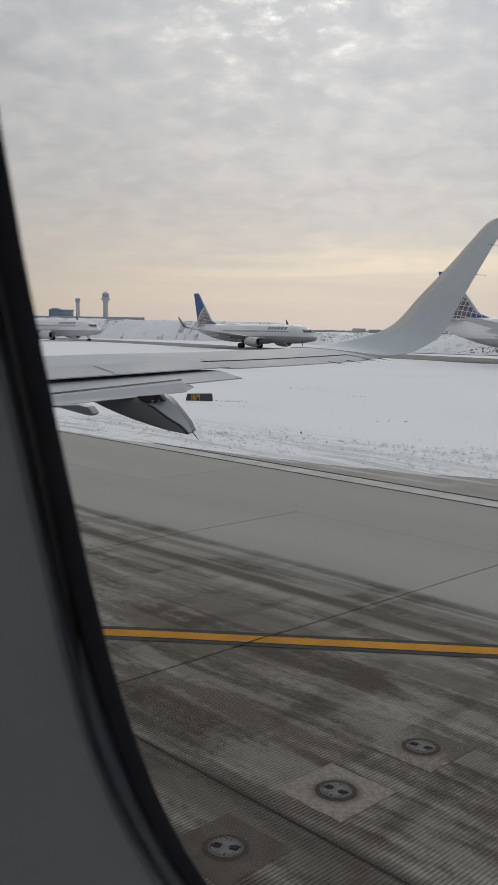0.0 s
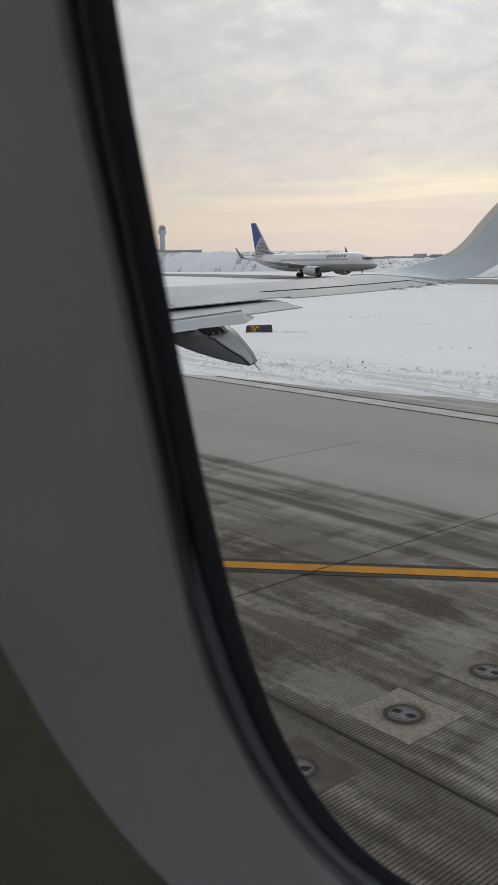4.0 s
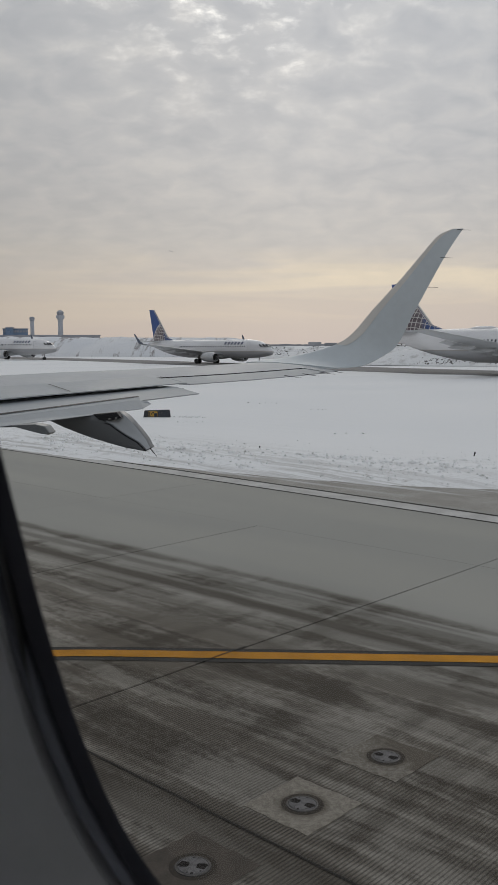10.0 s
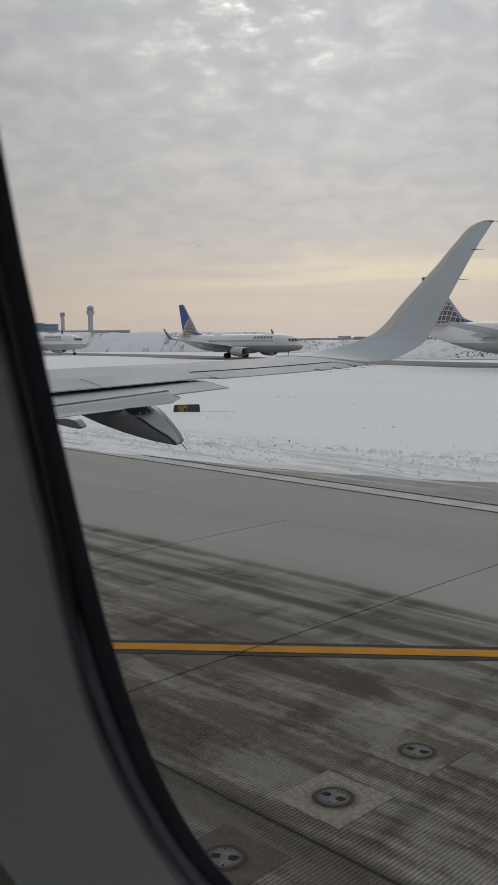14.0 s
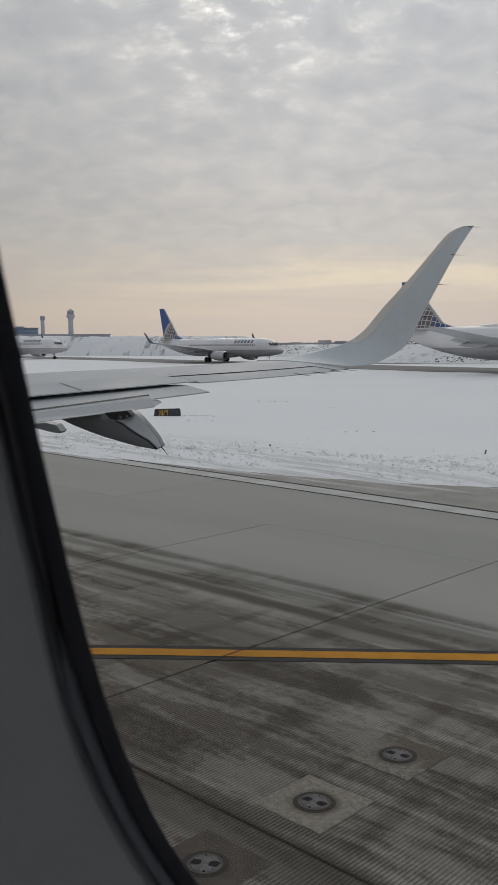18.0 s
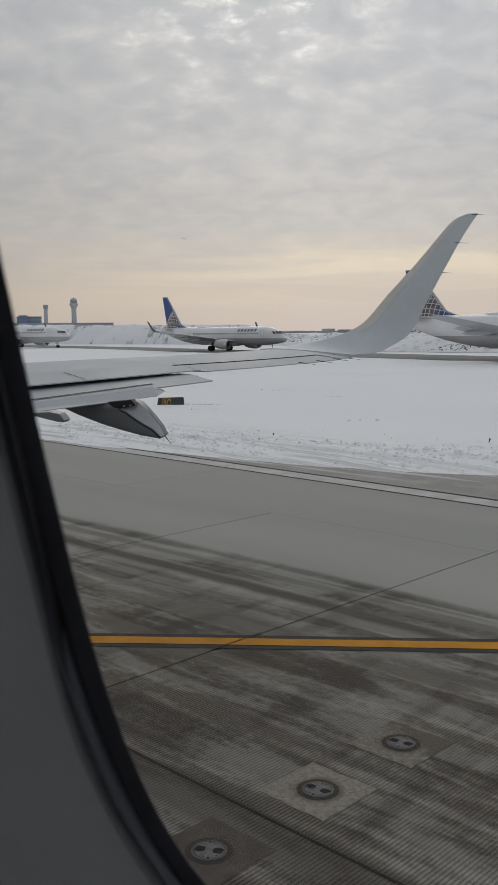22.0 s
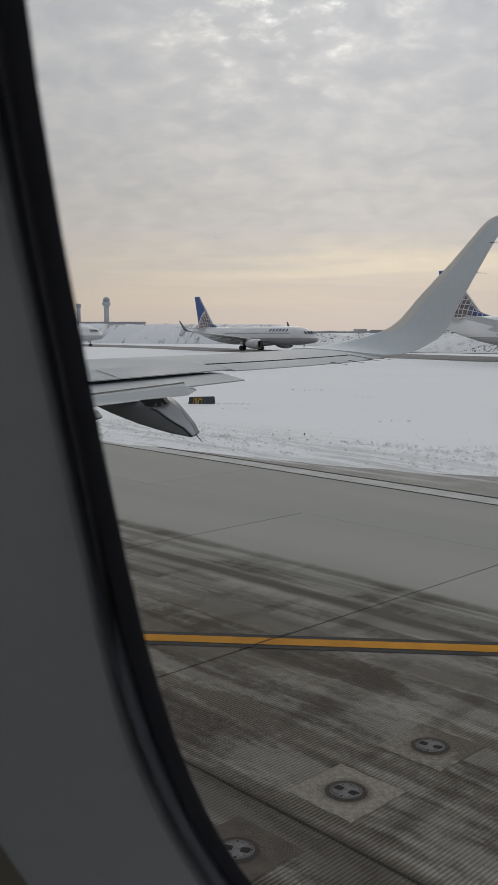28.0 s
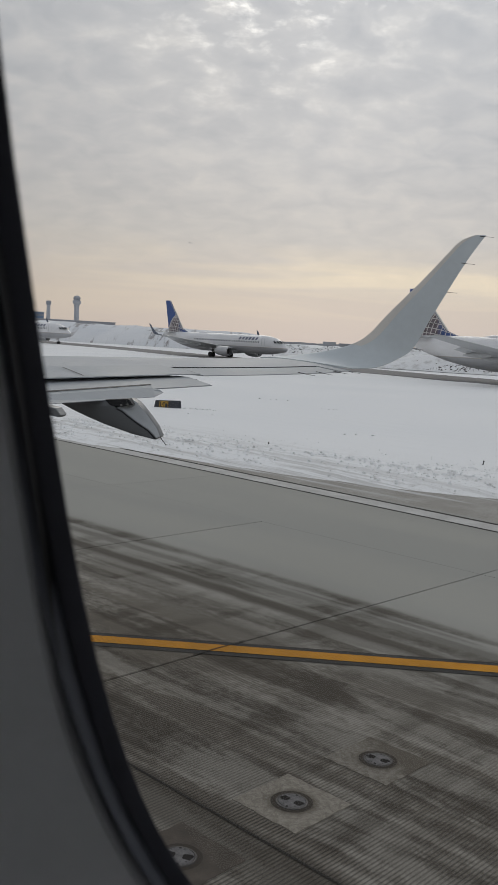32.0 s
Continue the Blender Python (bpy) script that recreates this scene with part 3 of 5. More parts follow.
# ---- mesh helpers ----
def link(name, bm, mat, parent=None, label="", smooth=False):
    me = bpy.data.meshes.new(name)
    bm.to_mesh(me)
    bm.free()
    for m in mat if isinstance(mat, (list, tuple)) else (mat,):
        me.materials.append(m)
    if smooth:
        me.shade_smooth()
        me.set_sharp_from_angle(angle=radians(42))
    ob = new(name, me)
    if parent:
        ob.parent = parent
    if label:
        tagged(ob, label)
    return ob


def part(name, bm, mat, parent, label="", smooth=False):
    return link(name, bm, mat, parent, label, smooth)


def thing(name, m, label, category, group="", kind=""):
    ob = new(name)
    ob.empty_display_size = 0.2
    ob.matrix_world = m
    return tagged(ob, label, category, group, kind)


def raw(name, verts, faces, mat, parent=None, label="", smooth=False):
    me = bpy.data.meshes.new(name)
    me.from_pydata([tuple(v) for v in verts], [], faces)
    for m in mat if isinstance(mat, (list, tuple)) else (mat,):
        me.materials.append(m)
    if smooth:
        me.shade_smooth()
    me.update()
    ob = new(name, me)
    if parent:
        ob.parent = parent
    if label:
        tagged(ob, label)
    return ob


def box(bm, lo, hi, bevel=0.0, m=None):
    lo, hi = Vector(lo), Vector(hi)
    r = bmesh.ops.create_cube(bm, size=1.0, matrix=(m or Matrix()) @ Matrix.LocRotScale((lo + hi) / 2, None, hi - lo))
    if bevel:
        vs = set(r["verts"])
        bmesh.ops.bevel(bm, geom=[e for e in bm.edges if e.verts[0] in vs], offset=bevel, segments=2, affect="EDGES", clamp_overlap=True)
    return bm


def rod(bm, a, b, r1, r2=None, seg=10):
    a, b = Vector(a), Vector(b)
    d = b - a
    m = Matrix.Translation((a + b) / 2) @ d.to_track_quat("Z", "Y").to_matrix().to_4x4()
    bmesh.ops.create_cone(bm, cap_ends=True, segments=seg, radius1=r1, radius2=r1 if r2 is None else r2, depth=d.length, matrix=m)
    return bm


def loft(bm, rings, close=True, cap=True):
    """Skin between rings of the same number of points."""
    vs = [[bm.verts.new(p) for p in ring] for ring in rings]
    n = len(vs[0])
    for a, b in zip(vs, vs[1:]):
        for i in range(n if close else n - 1):
            j = (i + 1) % n
            bm.faces.new((a[i], a[j], b[j], b[i]))
    if cap and close:
        bm.faces.new(vs[0][::-1]), bm.faces.new(vs[-1])
    bmesh.ops.recalc_face_normals(bm, faces=bm.faces[:])
    return bm


def airfoil(le, te, thick, up=Vector((0, 0, 1)), n=9, camber=0.0, t0=0.0, t1=1.0):
    """Closed ring round a wing section from le to te; t0, t1 cut it along the chord."""
    le, te = Vector(le), Vector(te)
    ts = [t0 + (t1 - t0) * 0.5 * (1 - math.cos(math.pi * i / n)) for i in range(n + 1)]

    def half(t):
        return thick * (1.4845 * math.sqrt(max(t, 0)) - 0.63 * t - 1.758 * t * t + 1.4215 * t ** 3 - 0.5075 * t ** 4) + 0.004

    top = [le.lerp(te, t) + up * (half(t) + camber * math.sin(math.pi * t)) for t in ts]
    bot = [le.lerp(te, t) + up * (-half(t) + camber * math.sin(math.pi * t)) for t in ts[::-1]]
    return top + bot


# ---- ground, taxiway and snow ----
SLAB_U, SLAB_S, U0, S0, S_EDGE = 5.35, 9.24, -7.96, 5.07, 19.20


def snow_edge(u):
    """How far from the pavement's middle the snow begins."""
    mean = float(np.interp(u, (-90, -40, -26, -24, -21.6, -18.6, -15.8, -14.1, -12.8, -11.8, -6, 20), (18.8, 18.7, 18.6, 19.2, 19.6, 20.1, 20.8, 21.2, 21.9, 22.5, 23.4, 24.2)))
    return mean + 0.16 * noise.noise(Vector((u * 0.25, 3.1, 0))) + 0.16 * noise.noise(Vector((u * 1.1, 7.7, 0)))


def snow_height(u, s):
    d = s - max(snow_edge(u), 18.7)
    if d < 0:
        return max(-0.30, -0.022 + d * 0.14)
    p = Vector((u, s, 0))
    rise = 1 - math.exp(-d / 1.1)
    berm = math.exp(-((d - 2.4) / 2.2) ** 2)
    h = -0.022 + 0.17 * rise + 0.10 * berm * rise
    h += rise * berm * 0.10 * max(0, noise.noise(p * 1.5) + 0.1) + berm * 0.05 * noise.noise(p * 4.1)
    h += rise * 0.018 * noise.noise(Vector((u * 0.25, s * 1.6, 1.0)))
    h += min(d / 60, 1) * 0.12 * noise.noise(p * 0.12) - 0.22 * min(d / 50, 1)
    return h


def graded(lo, hi, fine_lo, fine_hi, step, grow=1.22):
    a = [fine_lo + step * i for i in range(int((fine_hi - fine_lo) / step) + 1)]
    d = step
    while a[-1] < hi:
        d *= grow
        a.append(a[-1] + d)
    d = step
    while a[0] > lo:
        d *= grow
        a.insert(0, a[0] - d)
    return a


def build_ground():
    us, ss = graded(-4200, 4200, -34, 30, 0.34), graded(-4200, 4200, 18.6, 40, 0.26)
    verts = [taxi(u, s, snow_height(u, s) if s > 18.5 else -0.30) for s in ss for u in us]
    n = len(us)
    faces = [(j * n + i, j * n + i + 1, (j + 1) * n + i + 1, (j + 1) * n + i) for j in range(len(ss) - 1) for i in range(n - 1)]
    ob = raw("ground", verts, faces, M_SNOW, smooth=True)
    tagged(ob, "flat snow-covered airfield with ploughed gritty snow along the pavement", "snow", kind="structure")


build_ground()

taxiway = thing("taxiway", Matrix(), "grey grooved concrete taxiway streaked with dark tyre rubber", "taxiway", kind="structure")
us = (-90, 62)
raw("joint_bed", [taxi(us[0], -40, -0.012), taxi(us[1], -40, -0.012), taxi(us[1], S_EDGE, -0.012), taxi(us[0], S_EDGE, -0.012)], [(0, 1, 2, 3)], M_JOINT, taxiway, "dark joint sealant")
raw("shoulder", [taxi(us[0], S_EDGE + 0.004, -0.02), taxi(us[1], S_EDGE + 0.004, -0.02), taxi(us[1], 27, -0.02), taxi(us[0], 27, -0.02)], [(0, 1, 2, 3)], M_SHOULDER, taxiway, "brown gritty asphalt shoulder")


def ribbon(name, pts, width, z, mat, parent, label=""):
    """A painted line along a course of ground points."""
    vs, n = [], len(pts)
    for i, p in enumerate(pts):
        d = (Vector(pts[min(i + 1, n - 1)]) - Vector(pts[max(i - 1, 0)])).normalized()
        nrm = Vector((-d.y, d.x))
        vs += [(p[0] + nrm.x * width / 2, p[1] + nrm.y * width / 2, z), (p[0] - nrm.x * width / 2, p[1] - nrm.y * width / 2, z)]
    return raw(name, vs, [(2 * i, 2 * i + 1, 2 * i + 3, 2 * i + 2) for i in range(n - 1)], mat, parent, label)


def yellow_course(x):
    return 11.18 + 0.055 * x if x > -3 else 11.015 - 0.06 * (-3 - x) - 0.055 * (-3 - x) ** 2


course = [(x * 0.5, yellow_course(x * 0.5)) for x in range(-26, 60)]
line = thing("taxiway_line", Matrix(), "orange-yellow taxiway centre line edged in black", "ground marking", kind="structure")
ribbon("black_border", course, 0.50, 0.004, M_BLACK_LINE, line, "black paint border")
ribbon("yellow_stripe", course, 0.25, 0.008, M_YELLOW, line)
for k in range(-1, 4):                                     # slab joints cut through the paint
    u = U0 + k * SLAB_U
    s = min((i * 0.02 for i in range(900)), key=lambda q: abs(taxi(u, q).y - yellow_course(taxi(u, q).x)))
    ribbon("joint_cut", [tuple(taxi(u, s + q))[:2] for q in (-0.45, 0.0, 0.45)], 0.022, 0.012, M_JOINT, line, "dark joint cut through the paint")
ribbon("joint_seal", [tuple(taxi(u, S0))[:2] for u in range(-40, 41, 4)], 0.024, 0.005, M_JOINT, taxiway, "dark poured joint sealant")
edge_line = thing("edge_line", Matrix(), "weathered pale painted stripe along the taxiway edge", "ground marking", kind="structure")
edge_course = [tuple(taxi(u, 18.43 - 0.0285 * (u + 11)))[:2] for u in range(-88, 60, 2)]
ribbon("dark_border", edge_course, 0.80, 0.004, M_JOINT, edge_line, "dark border")
ribbon("dark_border", [tuple(taxi(u, 18.86 - 0.0285 * (u + 11)))[:2] for u in range(-88, 60, 2)], 0.11, 0.006, M_JOINT, edge_line, "dark border")
ribbon("pale_stripe", edge_course, 0.64, 0.008, M_WHITE_LINE, edge_line)


def light_meshes():
    """One flush taxiway light, 0.31 m across, built about its middle."""
    th = thing("inset_light", Matrix(), "round flush metal taxiway light set in a mortar square", "taxiway light", "row of inset lights")
    bm = bmesh.new()
    rng = random.Random(41)
    rim = []
    for a in range(4):                                     # four sides with ragged edges
        for i in range(9):
            q = Vector((0.36 + rng.uniform(-0.012, 0.007), -0.36 + 0.08 * i, 0))
            rim.append(Matrix.Rotation(radians(90 * a), 3, "Z") @ q)
    loft(bm, [[(p.x, p.y, z) for p in rim] for z in (-0.05, 0.0025)])
    part("mortar_square", bm, M_PATCH, th, "pale patched mortar square")
    bm = bmesh.new()
    bmesh.ops.create_circle(bm, cap_ends=True, segments=40, radius=0.212, matrix=Matrix.Translation((0, 0, 0.010)))
    part("sealant_ring", bm, M_RING, th, "dark sealant ring")
    ring = [[(r * math.cos(a), r * math.sin(a), z) for a in (2 * math.pi * i / 40 for i in range(40))] for r, z in ((0.178, 0.010), (0.172, 0.018), (0.156, 0.018), (0.152, 0.012))]
    part("collar", loft(bmesh.new(), ring, True, False), M_CASTING, th, "dark cast collar", True)
    bm = bmesh.new()
    bmesh.ops.create_cone(bm, cap_ends=True, segments=40, radius1=0.152, radius2=0.142, depth=0.014, matrix=Matrix.Translation((0, 0, 0.019)))
    part("body", bm, M_FIXTURE, th, "dull grey cast metal body")
    for k in range(2):                                     # light pockets on opposite sides
        bm = bmesh.new()
        loft(bm, [[(0.040, -0.034, z), (0.052, -0.044, z), (0.122, -0.052, z), (0.140, 0.0, z), (0.122, 0.046, z), (0.052, 0.038, z), (0.040, 0.028, z)] for z in (0.020, 0.0275)])
        bmesh.ops.rotate(bm, verts=bm.verts, cent=(0, 0, 0), matrix=Euler((0, 0, radians(9 + 180 * k))).to_matrix())
        part("pocket", bm, M_POCKET, th, "dark light pocket")
    for k in range(4):                                     # dark rim notches
        a = radians(90 * k + 18)
        bm = bmesh.new()
        box(bm, (0.120, -0.014, 0.020), (0.146, 0.014, 0.0275), 0.002)
        bmesh.ops.rotate(bm, verts=bm.verts, cent=(0, 0, 0), matrix=Euler((0, 0, a)).to_matrix())
        part("rim_notch", bm, M_POCKET, th)
    for k in range(6):
        a = radians(60 * k + 27)
        part("bolt", rod(bmesh.new(), (0.127 * math.cos(a), 0.127 * math.sin(a), 0.02), (0.127 * math.cos(a), 0.127 * math.sin(a), 0.032), 0.009, None, 6), M_CASTING, th)
    for ch in th.children:
        if not ch.name.startswith("mortar"):
            k = 0.86 if ch.name.startswith("sealant") else 0.79
            for v in ch.data.vertices:
                v.co.x, v.co.y, v.co.z = v.co.x * k, v.co.y * k, 0.004 + (v.co.z - 0.010) * 0.6
    return th


inset = light_meshes()
spots = [(-4.78, 5.70), (-4.78, 6.93), (-4.78, 4.42), (-23.3, -8.1), (-23.3, -6.85), (-23.3, -5.6)]
for k, (u, s) in enumerate(spots):
    m = Matrix.Translation(taxi(u, s)) @ pose(0, 0, 0, 0, 0, math.degrees(TURN) + (0, 3, 24, 5, 60, 31)[k])
    lamp = inset if k == 0 else copy_thing(inset, m)
    lamp.matrix_basis = Matrix.Translation(taxi(u, s)) @ pose(0, 0, 0, 0, 0, math.degrees(TURN))
    for ch in lamp.children:                               # only the fixture is turned in its square
        if not ch.name.startswith("mortar"):
            ch.matrix_basis = pose(0, 0, 0, 0, 0, (0, 3, 24, 5, 60, 31)[k])
    if k in (1, 2):
        for ch in lamp.children:
            if ch.name.startswith("mortar"):
                ch.data = ch.data.copy()
                ch.data.materials[0] = M_PATCH_DARK if k == 2 else M_PATCH_MID


def clumps():
    """Loose ploughed snow lumps and grit, one mesh of stuff."""
    rng = random.Random(5)
    verts, faces = [], []
    base = bmesh.new()
    bmesh.ops.create_icosphere(base, subdivisions=1, radius=1.0)
    bv, bf = [v.co.copy() for v in base.verts], [[v.index for v in f.verts] for f in base.faces]
    base.free()
    for _ in range(20000):
        u = rng.uniform(-32, 26)
        d = abs(rng.gauss(3.2, 1.5)) + 0.3
        if noise.noise(Vector((u * 0.3, d * 0.5, 9.0))) < 0.02 and rng.random() < 0.8:
            continue
        s = max(snow_edge(u), 18.7) + d
        r = 0.008 + 0.056 * rng.random() ** 3.6 * (1.4 if d < 4 else 0.7)
        c = taxi(u, s, snow_height(u, s) - r * 0.15)
        k = len(verts)
        e = Euler((rng.random() * 6, rng.random() * 6, rng.random() * 6)).to_matrix()
        sc = Vector((rng.uniform(0.7, 1.3), rng.uniform(0.7, 1.2), rng.uniform(0.7, 1.2)))
        for v in bv:
            q = e @ (v * (0.5 + 0.9 * rng.random()))
            verts.append(c + Vector((q.x * sc.x, q.y * sc.y, q.z * sc.z)) * r)
        faces += [[i + k for i in f] for f in bf]
    ob = raw("snow_clumps", verts, faces, M_CLUMP)
    tagged(ob, "loose grey-white lumps of ploughed snow beside the pavement", "snow lumps", kind="stuff")


clumps()


def lump_pile(name, x, y, width, n, seed, label):
    rng = random.Random(seed)
    bm = bmesh.new()
    for _ in range(n):
        r = rng.uniform(0.025, 0.08)
        px, py = x + rng.gauss(0, width), y + rng.gauss(0, width * 0.3)
        bmesh.ops.create_icosphere(bm, subdivisions=1, radius=r, matrix=Matrix.Translation((px, py, snow_height(0.8 * px - 0.6 * py, 0.6 * px + 0.8 * py) + r * 0.15)) @ Matrix.Diagonal((1.4, 1.2, 0.45, 1)))
    for v in bm.verts:
        v.co += Vector((rng.uniform(-1, 1), rng.uniform(-1, 1), rng.uniform(-1, 1))) * 0.03
    ob = link(name, bm, M_CLUMP)
    tagged(ob, label, "snow lumps", kind="stuff")


lump_pile("snow_heap", -8.65, 47.9, 0.40, 34, 3, "broken snow lumps beside the sign")
lump_pile("snow_heap", -6.6, 31.6, 0.5, 26, 9, "grey snow heap at the pavement edge")
lump_pile("snow_heap", -8.0, 44.8, 0.5, 5, 12, "scattered snow lumps in front of the sign")
lump_pile("snow_heap", -1.9, 54.6, 0.35, 6, 13, "low broken crust in the open snow")
lump_pile("snow_heap", -5.8, 60.7, 0.9, 7, 14, "low drifted crust in the open snow")
lump_pile("snow_heap", -0.4, 39.4, 0.5, 3, 15, "few small lumps lying in the open snow")


def stake(x, y, h, lean, r=0.022):
    th = thing("marker_stake", pose(x, y, 0.10, lean, lean * 0.6, 0), "short dark edge marker stake in the snow", "marker stake", "edge marker stakes")
    bm = bmesh.new()
    rod(bm, (0, 0, -0.3), (0, 0, h), r, r * 0.8, 8)
    part("post", bm, M_SIGN, th)
    part("cap", rod(bmesh.new(), (0, 0, h), (0, 0, h + 0.05), r * 1.35, r * 0.9, 8), M_CASTING, th)
    part("foot", rod(bmesh.new(), (0, 0, 0.0), (0, 0, 0.03), r * 2.2, r * 1.8, 8), M_CASTING, th)


for x, y, h, lean in ((-3.40, 33.0, 0.09, 3), (4.09, 31.5, 0.12, 14), (17.5, 45.0, 0.2, 4)):
    stake(x, y, h, lean)
stake(4.9, 186.0, 0.35, 2, 0.12)
stake(12.4, 180.0, 0.55, 4, 0.07)


def taxi_sign():
    th = thing("taxiway_sign", pose(-10.44, 47.8, -0.08, 0, 0, 6), "low black guidance sign with yellow writing, half buried in snow", "airfield sign")
    hw, hh, dp = 0.72, 0.54, 0.20
    top = 0.07
    bm = bmesh.new()
    loft(bm, [[(-hw - 0.03, -dp, -0.1), (hw + 0.03, -dp, -0.1), (hw + 0.03, dp, -0.1), (-hw - 0.03, dp, -0.1)],
              [(-hw + top, -dp * 0.45, hh), (hw - top * 0.4, -dp * 0.45, hh + 0.03), (hw - top * 0.4, dp * 0.45, hh + 0.03), (-hw + top, dp * 0.45, hh)]])
    bmesh.ops.bevel(bm, geom=bm.edges[:], offset=0.02, segments=2, affect="EDGES")
    part("housing", bm, M_SIGN_SIDE, th)
    tilt = math.degrees(math.atan2(dp * 0.55, hh + 0.1))

    def face(name, lo, hi, lift, mat, label=""):
        bm = bmesh.new()
        box(bm, (lo[0], -lift - 0.004, lo[1]), (hi[0], -lift + 0.004, hi[1]))
        ob = part(name, bm, mat, th, label)
        ob.matrix_basis = pose(0, -dp + 0.006, -0.1, -tilt, 0, 0)
        return ob

    face("panel", (-0.60, 0.12), (0.10, 0.62), 0.008, M_SIGN, "matt black panel")
    for lo, hi in (((-0.42, 0.585), (0.04, 0.605)), ((-0.42, 0.10), (-0.40, 0.605)), ((0.02, 0.10), (0.04, 0.605))):
        face("border", lo, hi, 0.016, M_SIGN_YELLOW, "yellow border line")
    cu = bpy.data.curves.new("lettering", "FONT")
    cu.body, cu.size, cu.extrude = "9C", 0.54, 0.004
    tmp = new("lettering_source", cu)
    me = bpy.data.meshes.new_from_object(tmp.evaluated_get(bpy.context.evaluated_depsgraph_get()))
    bpy.data.objects.remove(tmp)
    me.materials.clear()
    me.materials.append(M_SIGN_YELLOW)
    ob = new("lettering", me)
    ob.parent = th
    ob.matrix_basis = pose(0, -dp + 0.006, -0.1, -tilt, 0, 0) @ pose(-0.36, -0.020, 0.195, 90, 0, 0) @ Matrix.Diagonal((0.60, 1, 1, 1))
    tagged(ob, "yellow letters 9C")


taxi_sign()

# far taxiway on which the other aircraft queue
far = thing("far_taxiway", Matrix(), "distant ploughed grey taxiway across the snow field", "taxiway", kind="structure")
far_course = [(-330 + i * 12, FAR_LINE(-330 + i * 12)) for i in range(48)]
cols = ((-8.6, -0.45), (-8.0, 0.035), (8.0, 0.035), (8.6, -0.45))
strip = []
for i, p in enumerate(far_course):
    d = (Vector(far_course[min(i + 1, 47)]) - Vector(far_course[max(i - 1, 0)])).normalized()
    strip += [(p[0] - d.y * o, p[1] + d.x * o, z) for o, z in cols]
raw("asphalt_strip", strip, [(4 * i + k, 4 * i + k + 1, 4 * i + k + 5, 4 * i + k + 4) for i in range(47) for k in range(3)], M_FARTAXI, far)


def ridge(name, course, width, label, seed, rough=1.0, dirt_top=False, lumps=0, mat=None):
    """A ploughed snow bank along (x, y, height) points, with slumped sides."""
    rng = random.Random(seed)
    th = thing(name, Matrix(), label, "snow bank")
    pts, step = [], 1.4
    for (x0, y0, h0), (x1, y1, h1) in zip(course, course[1:]):
        n = max(2, int(math.hypot(x1 - x0, y1 - y0) / step))
        pts += [(x0 + (x1 - x0) * i / n, y0 + (y1 - y0) * i / n, h0 + (h1 - h0) * i / n) for i in range(n)]
    pts.append(course[-1])
    rows = 26
    verts, dirt = [], []
    for i, (x, y, h) in enumerate(pts):
        a, b = pts[max(i - 1, 0)], pts[min(i + 1, len(pts) - 1)]
        d = Vector((b[0] - a[0], b[1] - a[1])).normalized()
        nr = Vector((-d.y, d.x))
        for j in range(rows + 1):
            q = (j / rows - 0.5) * 2
            px, py = x + nr.x * q * width / 2, y + nr.y * q * width / 2
            p = Vector((px * 0.16, py * 0.16, seed))
            prof = max(0.0, 1 - abs(q) ** 1.7) ** 0.8
            hh = h * prof * (1 + 0.18 * min(rough, 1) ** 2 * noise.noise(p * 0.5)) + rough * prof * (0.8 * noise.noise(p) + 0.5 * noise.noise(p * 2.3) + 0.5 * abs(noise.noise(p * 5.0)) + 0.25 * noise.noise(p * 11.0))
            verts.append((px, py, max(hh, -0.2 if q in (-1, 1) else 0.05)))
    n = rows + 1
    faces = [(i * n + j, i * n + j + 1, (i + 1) * n + j + 1, (i + 1) * n + j) for i in range(len(pts) - 1) for j in range(rows)]
    raw("snow_face", verts, faces, mat or M_RUBBLE, th)
    base = bmesh.new()
    bmesh.ops.create_icosphere(base, subdivisions=1, radius=1.0)
    bv, bf = [v.co.copy() for v in base.verts], [[v.index for v in f.verts] for f in base.faces]
    base.free()
    lv, lf = [], []
    for _ in range(lumps):
        i, j = rng.randrange(len(pts)), rng.randrange(2, rows - 1)
        if dirt_top and rng.random() < 0.6:
            j = rows // 2 + rng.randrange(-3, 4)
        i = min(i, len(pts) - 2)
        c, r = Vector(verts[i * n + j]).lerp(Vector(verts[(i + 1) * n + j]), rng.random()), rng.uniform(0.05, 0.20) * rough
        k = len(lv)
        for v in bv:
            lv.append(c + Vector((v.x * 1.2, v.y, v.z * 0.8)) * r * (0.7 + 0.6 * rng.random()))
        lf += [[q + k for q in f] for f in bf]
    if lv:
        tagged(raw("dirt_lumps", lv, lf, M_DIRT, th, "dark frozen dirt lumps"), kind="stuff")
    return th


def polar(az, r):
    return -math.sin(radians(az)) * r, math.cos(radians(az)) * r


ridge("snow_bank", [(*polar(az, r), h) for az, r, h in ((40, 430, 8.1), (24, 395, 7.6), (18, 365, 7.2), (14.5, 345, 6.9), (11, 330, 6.6), (8, 318, 6.4), (6.6, 313, 5.6), (5.2, 308, 3.0))], 30, "long high flat-topped bank of ploughed snow behind the queue", 11, 0.45, True, lumps=110, mat=M_BANK)
ridge("snow_rubble", [(*polar(az, r), h) for az, r, h in ((7, 290, 2.0), (4.5, 280, 3.0), (2, 265, 2.8), (0, 255, 2.2), (-2, 250, 1.6))], 20, "broken snow rubble with dark dirt between the aircraft", 17, 1.2, lumps=800)
ridge("snow_rubble", [(*polar(az, r), h) for az, r, h in ((-3.6, 176, 0.0), (-4.6, 173, 0.7), (-6, 172.5, 1.2), (-8, 171.5, 1.1), (-10, 172, 0.1))], 5, "low line of dirty snow rubble at the foot of a mound", 29, 0.9, lumps=420)
